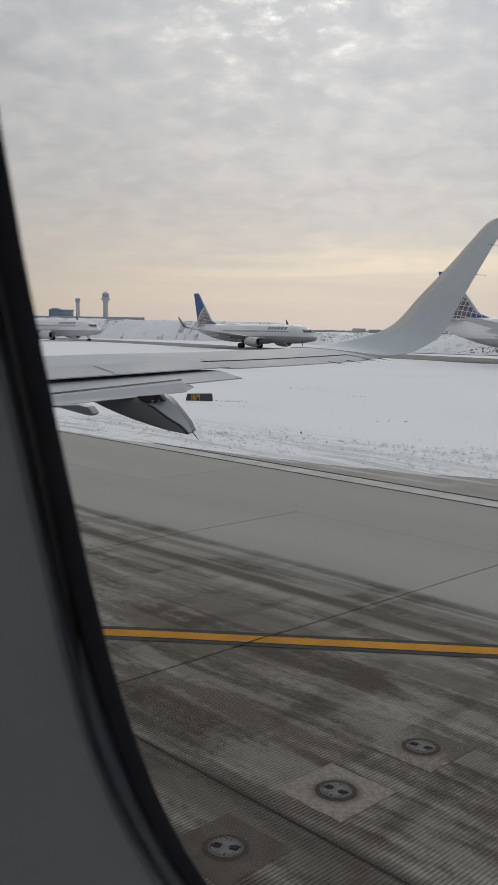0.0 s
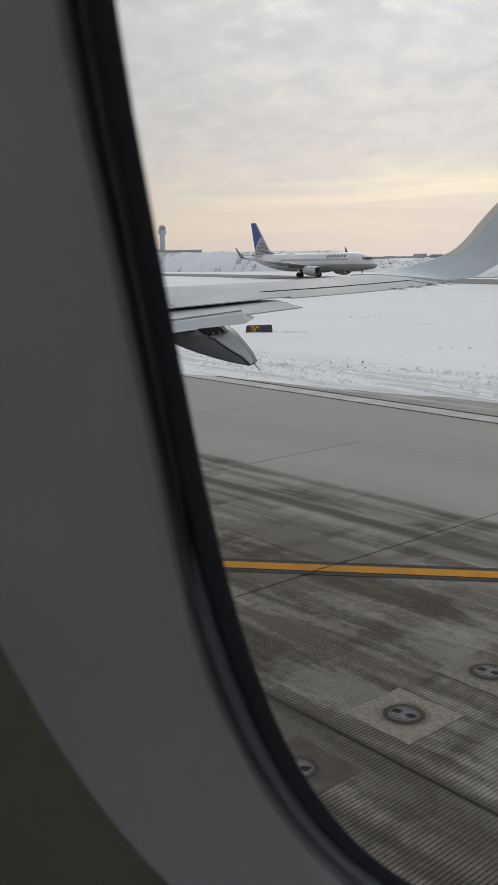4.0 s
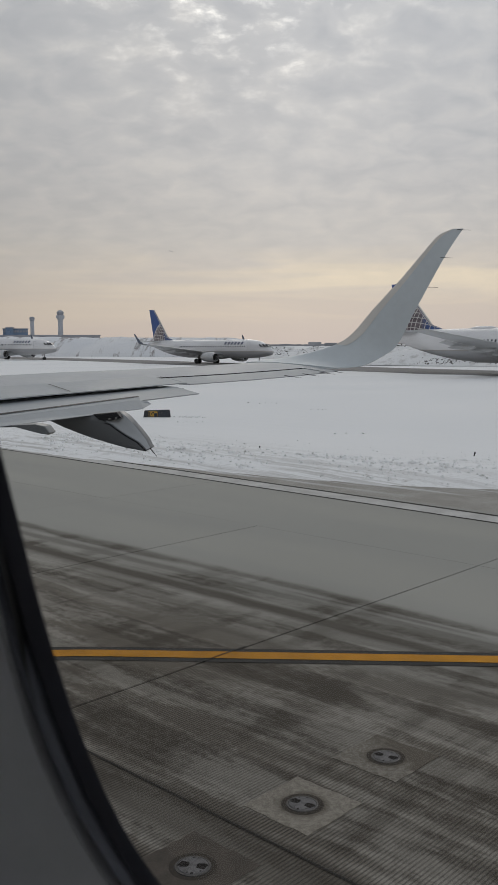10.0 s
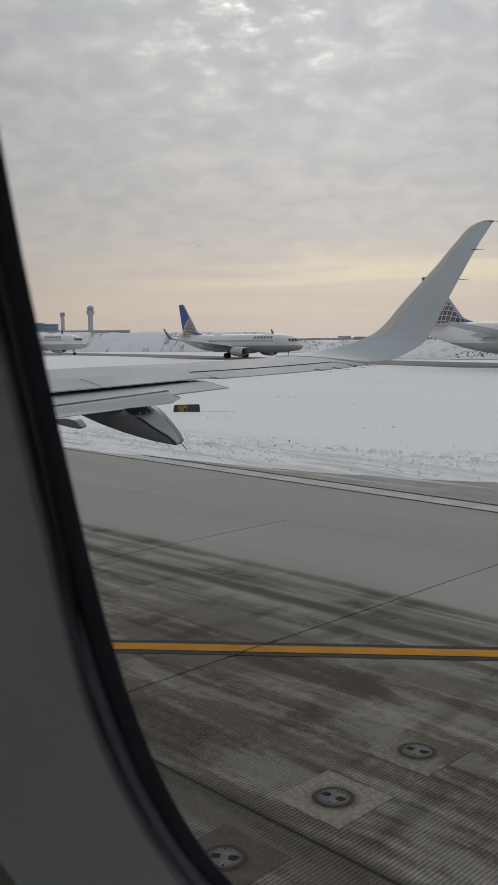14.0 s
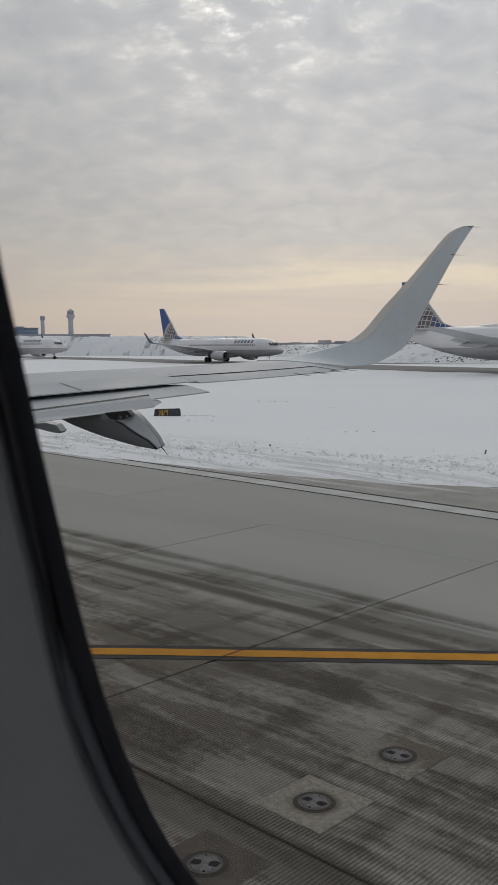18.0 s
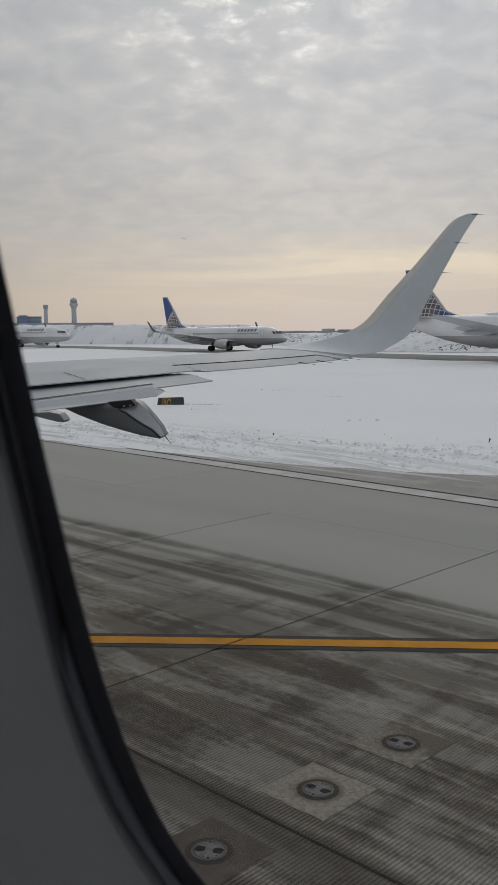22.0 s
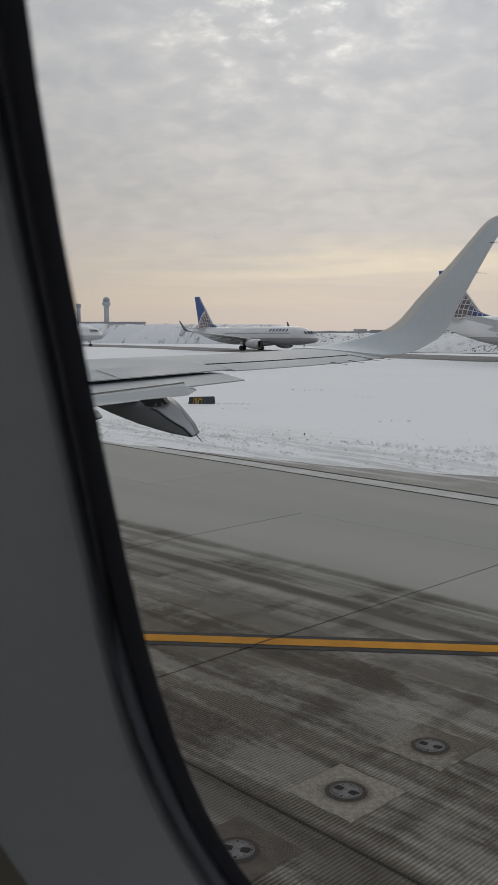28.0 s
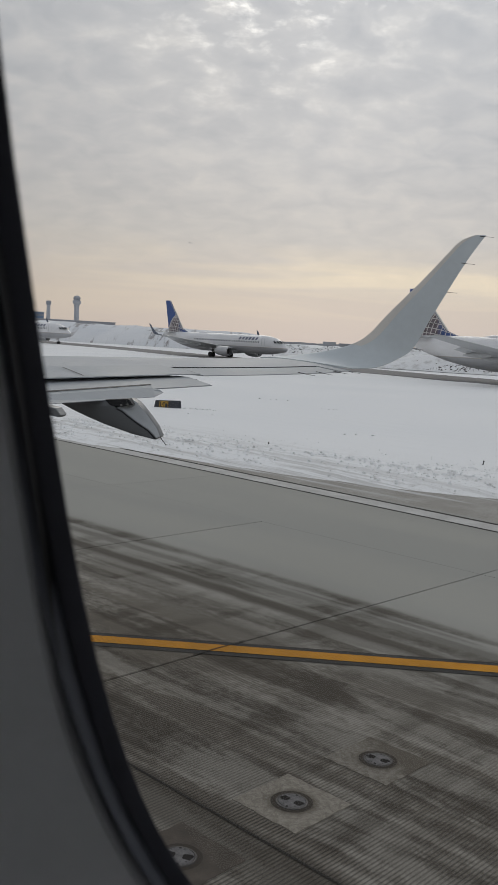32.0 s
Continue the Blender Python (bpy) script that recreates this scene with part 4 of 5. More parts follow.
ridge("snow_mound", [(*polar(az, r), h) for az, r, h in ((-1.0, 190, 0.8), (-2.6, 186, 3.4), (-4.0, 184, 4.0), (-8, 182, 4.3), (-13, 178, 4.2), (-20, 170, 3.0))], 22, "snow mound with a dark dirt crest behind an airliner", 23, 1.1, True, lumps=420)


# ---- the aircraft that carries the camera ----
def win_curve(off, y, n=72, slip=0.0):
    """The window's outline pushed outwards by off, less slip down to the lower corners, at depth y from the eye."""
    cx, cz, a, b, e, lean = WIN
    pts = []
    k = 0.02                                                # straight run of the sill and head
    for i in range(n):
        ph = 2 * math.pi * i / n
        cu, su = math.cos(ph), math.sin(ph)
        px = cx + a * math.copysign(abs(cu) ** (2 / e), cu) + (k if cu > 0 else 0)
        pv = b * math.copysign(abs(su) ** (2 / e), su)
        pts.append(Vector((px, pv)))
    out = []
    for i, p in enumerate(pts):
        t = (pts[(i + 1) % n] - pts[i - 1]).normalized()
        h = min(1.0, max(0.0, (p.y + 0.112) / 0.10))
        q = p + Vector((t.y, -t.x)) * (off - slip * h * h * (3 - 2 * h))
        out.append(Vector((q.x, y - q.y * math.sin(radians(lean)), EYE_Z + cz + q.y * math.cos(radians(lean)))))
    return out


own = thing("airliner_cabin", Matrix(), "grey plastic airliner window surround and cabin wall", "aircraft cabin", kind="structure")


def ring_part(name, stops, mat, label="", parent=own, slip=0.0):
    return part(name, loft(bmesh.new(), [win_curve(o, y, slip=slip if o < 0.03 else 0.0) for o, y in stops], True, False), mat, parent, label, True)


surround = thing("cabin_window", Matrix(), "oval cabin window with black rubber seal and grey plastic bezel", "window", kind="structure")
ring_part("seal", [(0.016, 0.208), (0.004, 0.2035), (0.0, 0.2005), (0.0013, 0.1985), (0.0040, 0.1972), (0.0058, 0.1985)], M_SEAL, "black rubber window seal", surround)
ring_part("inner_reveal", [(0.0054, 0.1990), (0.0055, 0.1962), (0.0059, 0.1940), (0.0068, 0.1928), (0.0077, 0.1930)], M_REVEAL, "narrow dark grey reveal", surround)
# Both grooves round the bezel get their inner shade from a black base colour.
ring_part("shadow_groove", [(0.0074, 0.1929), (0.0076, 0.198), (0.0101, 0.198), (0.0101, 0.1905)], M_GAP_BLACK, "dark groove", surround, 0.0040)
ring_part("bezel", [(0.0098, 0.198), (0.0099, 0.1912), (0.0108, 0.1903), (0.021, 0.1885), (0.038, 0.1840), (0.0478, 0.1790), (0.0512, 0.174), (0.0517, 0.190)], M_BEZEL, "wide grey plastic bezel", surround, 0.0040)
ring_part("outer_groove", [(0.0510, 0.182), (0.0514, 0.195), (0.0595, 0.195), (0.0600, 0.184)], M_GAP_BLACK, "dark groove round the bezel", surround)
pane = part("pane", (lambda bm: (bm.faces.new([bm.verts.new(p) for p in win_curve(0.008, 0.207)]), bm)[1])(bmesh.new()), M_PANE, surround, "clear acrylic pane")
pane.visible_shadow = False


def wall_with_hole(name, off, y, lo, hi, mat, parent, label=""):
    """A flat panel round the window opening, out to a rectangle."""
    ring = win_curve(off, y)
    outer = []
    lean, cz = radians(WIN[5]), EYE_Z + WIN[1]
    for p in ring:
        u, v = p.x - WIN[0], (p.z - cz) / math.cos(lean)
        k = min(abs((hi[0] if u > 0 else lo[0]) / u) if abs(u) > 1e-6 else 1e9, abs((hi[1] if v > 0 else lo[1]) / v) if abs(v) > 1e-6 else 1e9)
        outer.append(Vector((WIN[0] + u * k, y - v * k * math.sin(lean), cz + v * k * math.cos(lean))))
    return part(name, loft(bmesh.new(), [ring, outer], True, False), mat, parent, label)


wall_with_hole("side_lining", 0.0595, 0.184, (-1.25, -0.98), (1.2, 0.98), M_LINING, own, "beige plastic side lining")
wall_with_hole("outer_skin", 0.080, 0.250, (-1.25, -0.98), (1.2, 0.98), M_SKIN, own, "white painted outer skin")


def cabin_shell():
    cy, cz, r = -1.62, 3.40, 1.86
    def hull(r, x0, x1, lo, hi):
        ring = [(cy + r * math.cos(a), cz + r * math.sin(a) * 1.05) for a in (lo + (hi - lo) * i / 30 for i in range(31))]
        bm = bmesh.new()
        vs = [[bm.verts.new((x, y, z)) for y, z in ring] for x in (x0, x1)]
        for i in range(30):
            bm.faces.new((vs[0][i], vs[0][i + 1], vs[1][i + 1], vs[1][i]))
        return bm
    # over the crown and round the far side, then under the floor; the window panel fills the gap
    part("upper_lining", hull(r - 0.06, -1.2, 1.2, radians(43.5), radians(200)), M_CABIN, own, "pale cabin ceiling lining")
    part("crown_skin", hull(r + 0.10, -1.2, 1.2, radians(40), radians(330)), M_SKIN, own, "white painted fuselage skin")
    # the closed barrel ahead of this row, as far as the wing root
    ring = lambda x: [(x, cy + (r + 0.10) * math.cos(a), cz + (r + 0.10) * math.sin(a) * 1.05) for a in (2 * math.pi * i / 48 for i in range(48))]
    part("forward_skin", loft(bmesh.new(), [ring(x) for x in (-10.5, -6.0, -1.24)]), M_SKIN, own, "white painted fuselage skin", True)
    bm = bmesh.new()
    box(bm, (-1.2, -3.4, 2.92), (1.2, 0.62, 3.0))
    part("floor_panel", bm, M_CABIN, own, "grey cabin floor")
    # Unseen end walls, added to keep outside light from the cabin.
    for x in (-1.2, 1.2):
        bm = bmesh.new()
        box(bm, (x - 0.02, -3.45, 2.95), (x + 0.02, 0.66, 5.3))
        part("partition", bm, M_CABIN, own, "unseen pale end wall added to close the cabin")


cabin_shell()
# No lamp is seen here; this glowing strip is added to brighten the bezel.
lamp = thing("cabin_ceiling_light", pose(0, -1.5, 4.98), "unseen glowing strip added as cabin fill light", "ceiling light")
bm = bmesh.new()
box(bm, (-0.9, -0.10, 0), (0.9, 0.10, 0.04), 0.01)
n = Nodes("cabin_fill_glow")
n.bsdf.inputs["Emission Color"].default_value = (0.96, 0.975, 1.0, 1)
n.bsdf.inputs["Emission Strength"].default_value = CABIN_FILL
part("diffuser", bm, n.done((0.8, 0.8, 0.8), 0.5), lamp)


def te_x(y):
    """Fixed trailing edge of the wing, forward is -x."""
    return -0.25 - (14.6 - y) * 0.465


def le_x(y):
    return -1.72 - (14.6 - y) * 0.52


def wing_z(y):
    return 3.50 + 0.0035 * (y - 11.0) * abs(y - 11.0) * (1 if y > 11 else 0.3) - 0.012 * (11 - y) * (y < 11)




def wing_ring(y, t0=0.0, t1=1.0, lift=0.0):
    c = te_x(y) - le_x(y)
    return airfoil((le_x(y), y, wing_z(y) + 0.05 + lift), (te_x(y), y, wing_z(y) - 0.06 + lift), 0.055 * c, n=10, camber=0.012 * c, t0=t0, t1=t1)


ys = [0.1, 3.0, 5.0, 7.0, 8.0, 9.0, 10.0, 10.9]
wing = part("wing", loft(bmesh.new(), [wing_ring(y, 0.0, 0.80) for y in ys]), M_WING, own, "light grey painted airliner wing", True)
part("outer_skin", loft(bmesh.new(), [wing_ring(y, 0.0, 0.74) for y in (10.9, 11.6, 12.4, 13.2, 14.0, 14.6)]), M_WING, wing, "", True)
for y0, y1 in ((3.2, 6.0), (6.03, 10.86)):
    part("spoiler", loft(bmesh.new(), [wing_ring(y, 0.70, 0.995, 0.012) for y in (y0, (y0 + y1) / 2, y1)]), M_FLAP, wing, "grey hinged spoiler panel")
part("aileron", loft(bmesh.new(), [wing_ring(y, 0.745, 1.0, -0.009) for y in (10.92, 12.2, 13.4, 14.25)]), M_FLAP, wing, "grey aileron")
for t0, t1, y0, y1, lab in ((0.70, 0.741, 10.92, 14.25, "dark hinge gap"),):
    strip = []
    for k in range(13):
        y = y0 + (y1 - y0) * k / 12
        ring = wing_ring(y, t0, t1, 0.002)
        strip.append([ring[10], ring[10] + Vector((0.004, 0, -0.002)), ring[10] + Vector((0.004, 0, -0.020))])
    part("panel_gap", loft(bmesh.new(), strip, False, False), M_GAP_BLACK, wing, lab)


def skin_z(x, y):
    """Top of the wing's rear skin."""
    ring = wing_ring(y, 0.0, 1.0, 0.0135)[:11]
    return float(np.interp(x, [p.x for p in ring], [p.z for p in ring]))


def skin_line(a, c, width, label):
    """A thin dark joint on the wing between two plan points."""
    a, c = Vector(a), Vector(c)
    side = Vector((-(c - a).y, (c - a).x)).normalized() * width / 2
    rows = []
    for k in range(9):
        p = a.lerp(c, k / 8)
        rows.append([Vector((q.x, q.y, skin_z(q.x, q.y) + 0.003)) for q in (p - side, p + side)])
    part("panel_gap", loft(bmesh.new(), rows, False, False), M_GAP_BLACK, wing, label)


skin_line((-2.87, 9.05), (-3.17, 9.27), 0.020, "thin panel gap")
skin_line((-2.05, 10.82), (-2.40, 11.02), 0.010, "thin panel gap")
part("tip_edge", loft(bmesh.new(), [wing_ring(y, 0.745, 1.0, 0.0) for y in (14.28, 14.6)]), M_WING, wing)


def slab_between(a, b, c, d, thick):
    """A thin tapered panel with front edge a-b and rear edge c-d."""
    up = Vector((0, 0, thick))
    a, b, c, d = (Vector(p) for p in (a, b, c, d))
    return loft(bmesh.new(), [[a + up, a.lerp(c, 0.35) + up * 1.15, c + up * 0.15, c - up * 0.1, a.lerp(c, 0.4) - up * 0.9, a - up * 0.6], [b + up, b.lerp(d, 0.35) + up * 1.15, d + up * 0.15, d - up * 0.1, b.lerp(d, 0.4) - up * 0.9, b - up * 0.6]])


part("fore_flap", slab_between((-6.4, 2.6, 3.22), (-2.25, 10.75, 3.375), (-5.3, 2.6, 3.17), (-1.77, 10.40, 3.345), 0.045), M_FLAP, wing, "grey lowered flap")
AFT_LE = ((-4.22, 5.0, 3.217), (-2.188, 9.15, 3.366))
AFT_TE = ((-3.80, 5.0, 3.215), (-2.067, 8.85, 3.280))
AFT_GAP = ((-4.23, 5.0, 3.236), (-2.195, 9.15, 3.385), (-4.18, 5.0, 3.236), (-2.175, 9.12, 3.383))
part("aft_flap", slab_between(AFT_LE[0], AFT_LE[1], AFT_TE[0], AFT_TE[1], 0.022), M_FLAP, wing, "grey aft flap panel")
part("aft_flap_tip", slab_between((-2.20, 9.15, 3.34), (-2.105, 9.11, 3.327), (-2.07, 8.87, 3.285), (-2.045, 9.10, 3.312), 0.014), M_FLAP, wing)
# Solid black pieces put the shade between the flap parts into colour.
part("flap_gap", slab_between(AFT_GAP[0], AFT_GAP[1], AFT_GAP[2], AFT_GAP[3], 0.006), M_GAP_BLACK, wing, "thin black strip painting the shade of the flap slot")
part("flap_well", slab_between((-6.9, 2.6, 3.33), (-2.55, 10.86, 3.395), (-6.1, 2.6, 3.26), (-2.02, 10.80, 3.385), 0.02), M_GAP_BLACK, wing, "black sheet painting the shade inside the flap gap")


def fairing(y, width, side, mat, label):
    """A flat-sided drooped flap track fairing; side is its outline in x and z."""
    cx, cz = sum(p[0] for p in side) / len(side), sum(p[1] for p in side) / len(side)
    rings = []
    for dy, k in ((-0.5, 0.93), (-0.46, 0.985), (-0.3, 1.0), (0.3, 1.0), (0.46, 0.985), (0.5, 0.93)):
        rings.append([(cx + (x - cx) * (0.5 + k / 2) , y + dy * width * 1.0, cz + (z - cz) * k) for x, z in side])
    return part("flap_track_fairing", loft(bmesh.new(), rings), mat, own, label)


# the large fairing: a flat-sided canoe with a bevelled hinged tail
KEEL = ((-3.3, 3.225), (-3.0, 3.235), (-2.80, 3.222), (-2.65, 3.154), (-2.515, 3.102), (-2.38, 3.055), (-2.22, 3.009), (-2.085, 2.973), (-1.889, 2.938))
RIM = ((-1.868, 2.959), (-1.904, 3.037), (-1.976, 3.130), (-2.049, 3.213), (-2.096, 3.260), (-2.149, 3.291))
BEVEL = ((-1.879, 2.953), (-1.955, 3.026), (-2.060, 3.085), (-2.154, 3.148), (-2.206, 3.188), (-2.259, 3.206))
BACK = ((-2.36, 3.272), (-2.8, 3.262), (-3.3, 3.25))


def fairing_ring(y, rim, lift=0.0):
    return [(x, y, z + lift) for x, z in KEEL] + [(x, y, z) for x, z in rim] + [(x, y, z - lift) for x, z in BACK]


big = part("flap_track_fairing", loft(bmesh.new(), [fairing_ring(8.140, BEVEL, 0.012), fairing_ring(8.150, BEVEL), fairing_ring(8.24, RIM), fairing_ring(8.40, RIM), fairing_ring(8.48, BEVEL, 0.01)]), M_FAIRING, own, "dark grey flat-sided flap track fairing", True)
out = Vector((0.004, -0.005, 0.003))
part("tail_panel", loft(bmesh.new(), [[Vector((x, 8.150, z)) + out, Vector((x + (xr - x) * 0.97, 8.237, z + (zr - z) * 0.97)) + out, Vector((xr, 8.24, zr)), Vector((x, 8.150, z))] for (x, z), (xr, zr) in zip(BEVEL, RIM)]), M_FAIRING_LIT, big, "hinged tail panel coloured lighter as if sky-lit", True)
part("panel_gap", loft(bmesh.new(), [[(x - 0.010, 8.137, z - 0.012), (x - 0.004, 8.137, z - 0.004), (x - 0.002, 8.147, z), (x - 0.010, 8.147, z - 0.012)] for x, z in BEVEL]), M_GAP_BLACK, big, "dark gap along the tail panel")
# No hollow here: a black block paints the recess's shade.
part("hinge_recess", loft(bmesh.new(), [[(x, y, z) for x, z in ((-2.37, 3.276), (-2.312, 3.224), (-2.20, 3.222), (-2.105, 3.248), (-2.15, 3.297))] for y in (8.133, 8.26)]), M_GAP_BLACK, big, "black block painting the shade of the hinge recess")
for x, z in ((-2.215, 3.238), (-2.155, 3.246)):
    part("hinge_lug", box(bmesh.new(), (x - 0.010, 8.122, z - 0.010), (x + 0.010, 8.16, z + 0.008), 0.003), M_STEEL, big, "small bright hinge lug")
part("drain_mast", rod(bmesh.new(), (-1.885, 8.28, 2.965), (-1.81, 8.26, 2.88), 0.006, 0.003, 6), M_WICK, big)
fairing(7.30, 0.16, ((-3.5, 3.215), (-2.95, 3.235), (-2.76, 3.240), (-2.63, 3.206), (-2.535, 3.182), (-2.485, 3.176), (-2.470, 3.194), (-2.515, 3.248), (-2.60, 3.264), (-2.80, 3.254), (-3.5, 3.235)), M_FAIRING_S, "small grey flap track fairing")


def winglet():
    te = [(-0.25, 14.6, 3.53), (0.13, 14.95, 3.56), (0.48, 15.2, 3.72), (0.72, 15.35, 3.91), (0.96, 15.55, 4.37), (1.24, 15.75, 4.89), (1.52, 15.95, 5.39), (1.68, 16.06, 5.64), (1.83, 16.15, 5.86)]
    le = [(-1.72, 14.6, 3.62), (-1.05, 15.0, 3.70), (-0.42, 15.24, 3.86), (-0.06, 15.36, 4.05), (0.32, 15.52, 4.49), (0.80, 15.75, 5.02), (1.20, 15.95, 5.50), (1.42, 16.06, 5.74), (1.66, 16.15, 5.855)]
    def dense(pts, k=4):
        """Smooth course through the stations."""
        q = [Vector(p) for p in (pts[0], *pts, pts[-1])]
        out = []
        for i in range(1, len(q) - 2):
            for j in range(k):
                t = j / k
                out.append(0.5 * (2 * q[i] + (q[i + 1] - q[i - 1]) * t + (2 * q[i - 1] - 5 * q[i] + 4 * q[i + 1] - q[i + 2]) * t * t + (3 * q[i] - q[i - 1] - 3 * q[i + 1] + q[i + 2]) * t ** 3))
        return out + [q[-1]]

    le, te = dense(le), dense(te)
    rings, top = [], len(le) - 1
    for i, (a, b) in enumerate(zip(le, te)):
        t = Vector(te[min(i + 1, top)]) - Vector(te[max(i - 1, 0)])
        up = Vector((-1, 0, 0)).cross(Vector((0, t.y, t.z))).normalized()
        up = Vector((0, -t.z, t.y)).normalized() if t.z > 0.02 else Vector((0, 0, 1))
        if up.z < 0:
            up = -up
        c = (Vector(b) - Vector(a)).length
        rings.append(airfoil(a, b, 0.045 * c, up, n=10))
    body = part("winglet", loft(bmesh.new(), rings), M_WINGLET, own, "smooth pale grey upswept winglet", True)
    strip = [[Vector(r[j]) + Vector((-0.004, -0.004, 0.004)) for j in (0, 1, 2, 3)] for r in rings[9:]]
    part("leading_edge_strip", loft(bmesh.new(), strip, False, False), M_LE, body, "bare metal leading edge", True)
    tips = [(1.78, 16.13, 5.84), (1.48, 15.93, 5.36), (1.21, 15.74, 4.86), (0.93, 15.54, 4.33), (0.70, 15.34, 3.89)]
    for x, y, z in tips:
        bm = rod(bmesh.new(), (x, y, z), (x + 0.18, y, z - 0.012), 0.004, 0.0025, 6)
        part("static_wick", rod(bm, (x - 0.05, y, z + 0.003), (x + 0.05, y, z - 0.004), 0.008, 0.005, 6), M_WICK, body, "thin dark static wick")


winglet()
for y in (13.15, 13.65, 14.15, 14.5):
    x = te_x(y)
    bm = rod(bmesh.new(), (x - 0.02, y, wing_z(y) - 0.06), (x + 0.18, y - 0.02, wing_z(y) - 0.085), 0.004, 0.002, 6)
    part("static_wick", rod(bm, (x - 0.07, y, wing_z(y) - 0.052), (x + 0.04, y, wing_z(y) - 0.066), 0.008, 0.005, 6), M_WICK, wing, "thin dark static wick")


# ---- the queued airliners ----
def ellipse(x, zc, w, h, n=28):
    return [(x, w * math.cos(a), zc + h * math.sin(a)) for a in (2 * math.pi * i / n for i in range(n))]


FUS = [(0, 2.48, .06, .06), (-.25, 2.52, .42, .40), (-.8, 2.64, .80, .78), (-1.7, 2.84, 1.22, 1.18), (-3.0, 3.08, 1.58, 1.60), (-4.6, 3.20, 1.80, 1.88), (-6.5, 3.25, 1.88, 2.0),
       (-15, 3.25, 1.88, 2.0), (-25.5, 3.25, 1.88, 2.0), (-29, 3.42, 1.76, 1.83), (-32, 3.70, 1.46, 1.55), (-35, 4.06, .98, 1.14), (-37.3, 4.38, .52, .72), (-38.6, 4.58, .22, .36)]
FIN = [(-29.9, 5.25), (-32.5, 6.0), (-36.95, 12.4), (-38.6, 12.4), (-37.2, 5.0)]


def inside(p, poly):
    hit, n = False, len(poly)
    for i in range(n):
        (x0, y0), (x1, y1) = poly[i], poly[(i + 1) % n]
        if (y0 > p[1]) != (y1 > p[1]) and p[0] < (x1 - x0) * (p[1] - y0) / (y1 - y0) + x0:
            hit = not hit
    return hit


def emblem(parent, side):
    """A pale lined globe shape on the lower rear of the fin, cut to the fin's outline."""
    cx, cz, R = -32.0, 4.78, 5.2
    y = side * 0.112
    poly = FIN

    def within(p):
        """Pull a point back onto the fin's side."""
        t = max(0.02, (p[1] - 5.0) / 7.4)
        lead = -30.0 - 2.5 * (t / 0.135) if t < 0.135 else -32.5 - 4.5 * (t - 0.135) / 0.865
        return (min(max(p[0], -37.15 - 1.5 * t), lead - 0.06), max(p[1], 5.05))

    def patch(name, quads, mat, off, label):
        verts, faces = [], []
        for q in quads:
            m = (sum(p[0] for p in q) / len(q), sum(p[1] for p in q) / len(q))
            if inside(m, poly):
                q = [within(p) for p in q]
                k = len(verts)
                verts += [(p[0], y + side * off, p[1]) for p in q]
                faces.append(tuple(range(k, k + len(q))))
        raw(name, verts, faces, mat, parent, label)

    def pt(lat, lon):
        """Orthographic globe, tipped back."""
        a, b = radians(lat), radians(lon)
        v = Matrix.Rotation(radians(-14), 3, "X") @ Vector((math.cos(a) * math.sin(b), -math.cos(a) * math.cos(b), math.sin(a)))
        v = Matrix.Rotation(radians(-side * 0 + 18), 3, "Y") @ v
        return (cx + R * v.x, cz + R * v.z), v.y < 0.02

    disc = []
    for i in range(48):
        for j in range(144):
            a0, a1, r0, r1 = 2 * math.pi * j / 144, 2 * math.pi * (j + 1) / 144, R * i / 48, R * (i + 1) / 48
            disc.append([(cx + r * math.cos(a), cz + r * math.sin(a)) for r, a in ((r0, a0), (r1, a0), (r1, a1), (r0, a1))])
    patch("emblem_disc", disc, M_EMBLEM, 0.008, "grey-blue emblem disc")
    lines = []

    def stroke(p, q, w):
        d = Vector((q[0] - p[0], q[1] - p[1]))
        if d.length < 1e-4:
            return
        n_ = Vector((-d.y, d.x)).normalized() * w / 2
        lines.append([(p[0] + n_.x, p[1] + n_.y), (q[0] + n_.x, q[1] + n_.y), (q[0] - n_.x, q[1] - n_.y), (p[0] - n_.x, p[1] - n_.y)])

    for lat in range(-40, 90, 9):
        for lon in range(-90, 90, 6):
            (p, f0), (q, f1) = pt(lat, lon), pt(lat, lon + 6)
            if f0 and f1:
                stroke(p, q, 0.11)
    for lon in range(-90, 91, 9):
        for lat in range(-45, 90, 6):
            (p, f0), (q, f1) = pt(lat, lon), pt(lat + 6, lon)
            if f0 and f1:
                stroke(p, q, 0.11)
    for j in range(60):
        a0, a1 = 2 * math.pi * j / 60, 2 * math.pi * (j + 1) / 60
        stroke((cx + R * math.cos(a0), cz + R * math.sin(a0)), (cx + R * math.cos(a1), cz + R * math.sin(a1)), 0.16)
    for j in range(24):                                    # pale edge along the front of the fin
        t0, t1 = 0.135 + 0.865 * j / 24, 0.135 + 0.865 * (j + 1) / 24
        (xa, za), (xb, zb) = ((-32.5 - 4.5 * (t - 0.135) / 0.865, 5.0 + 7.4 * t) for t in (t0, t1))
        lines.append([(xa - 0.02, za), (xb - 0.02, zb), (xb - 0.20, zb), (xa - 0.20, za)])
    patch("emblem_line", lines, M_EMBLEM_LINE, 0.014, "pale globe lines and fin edge")


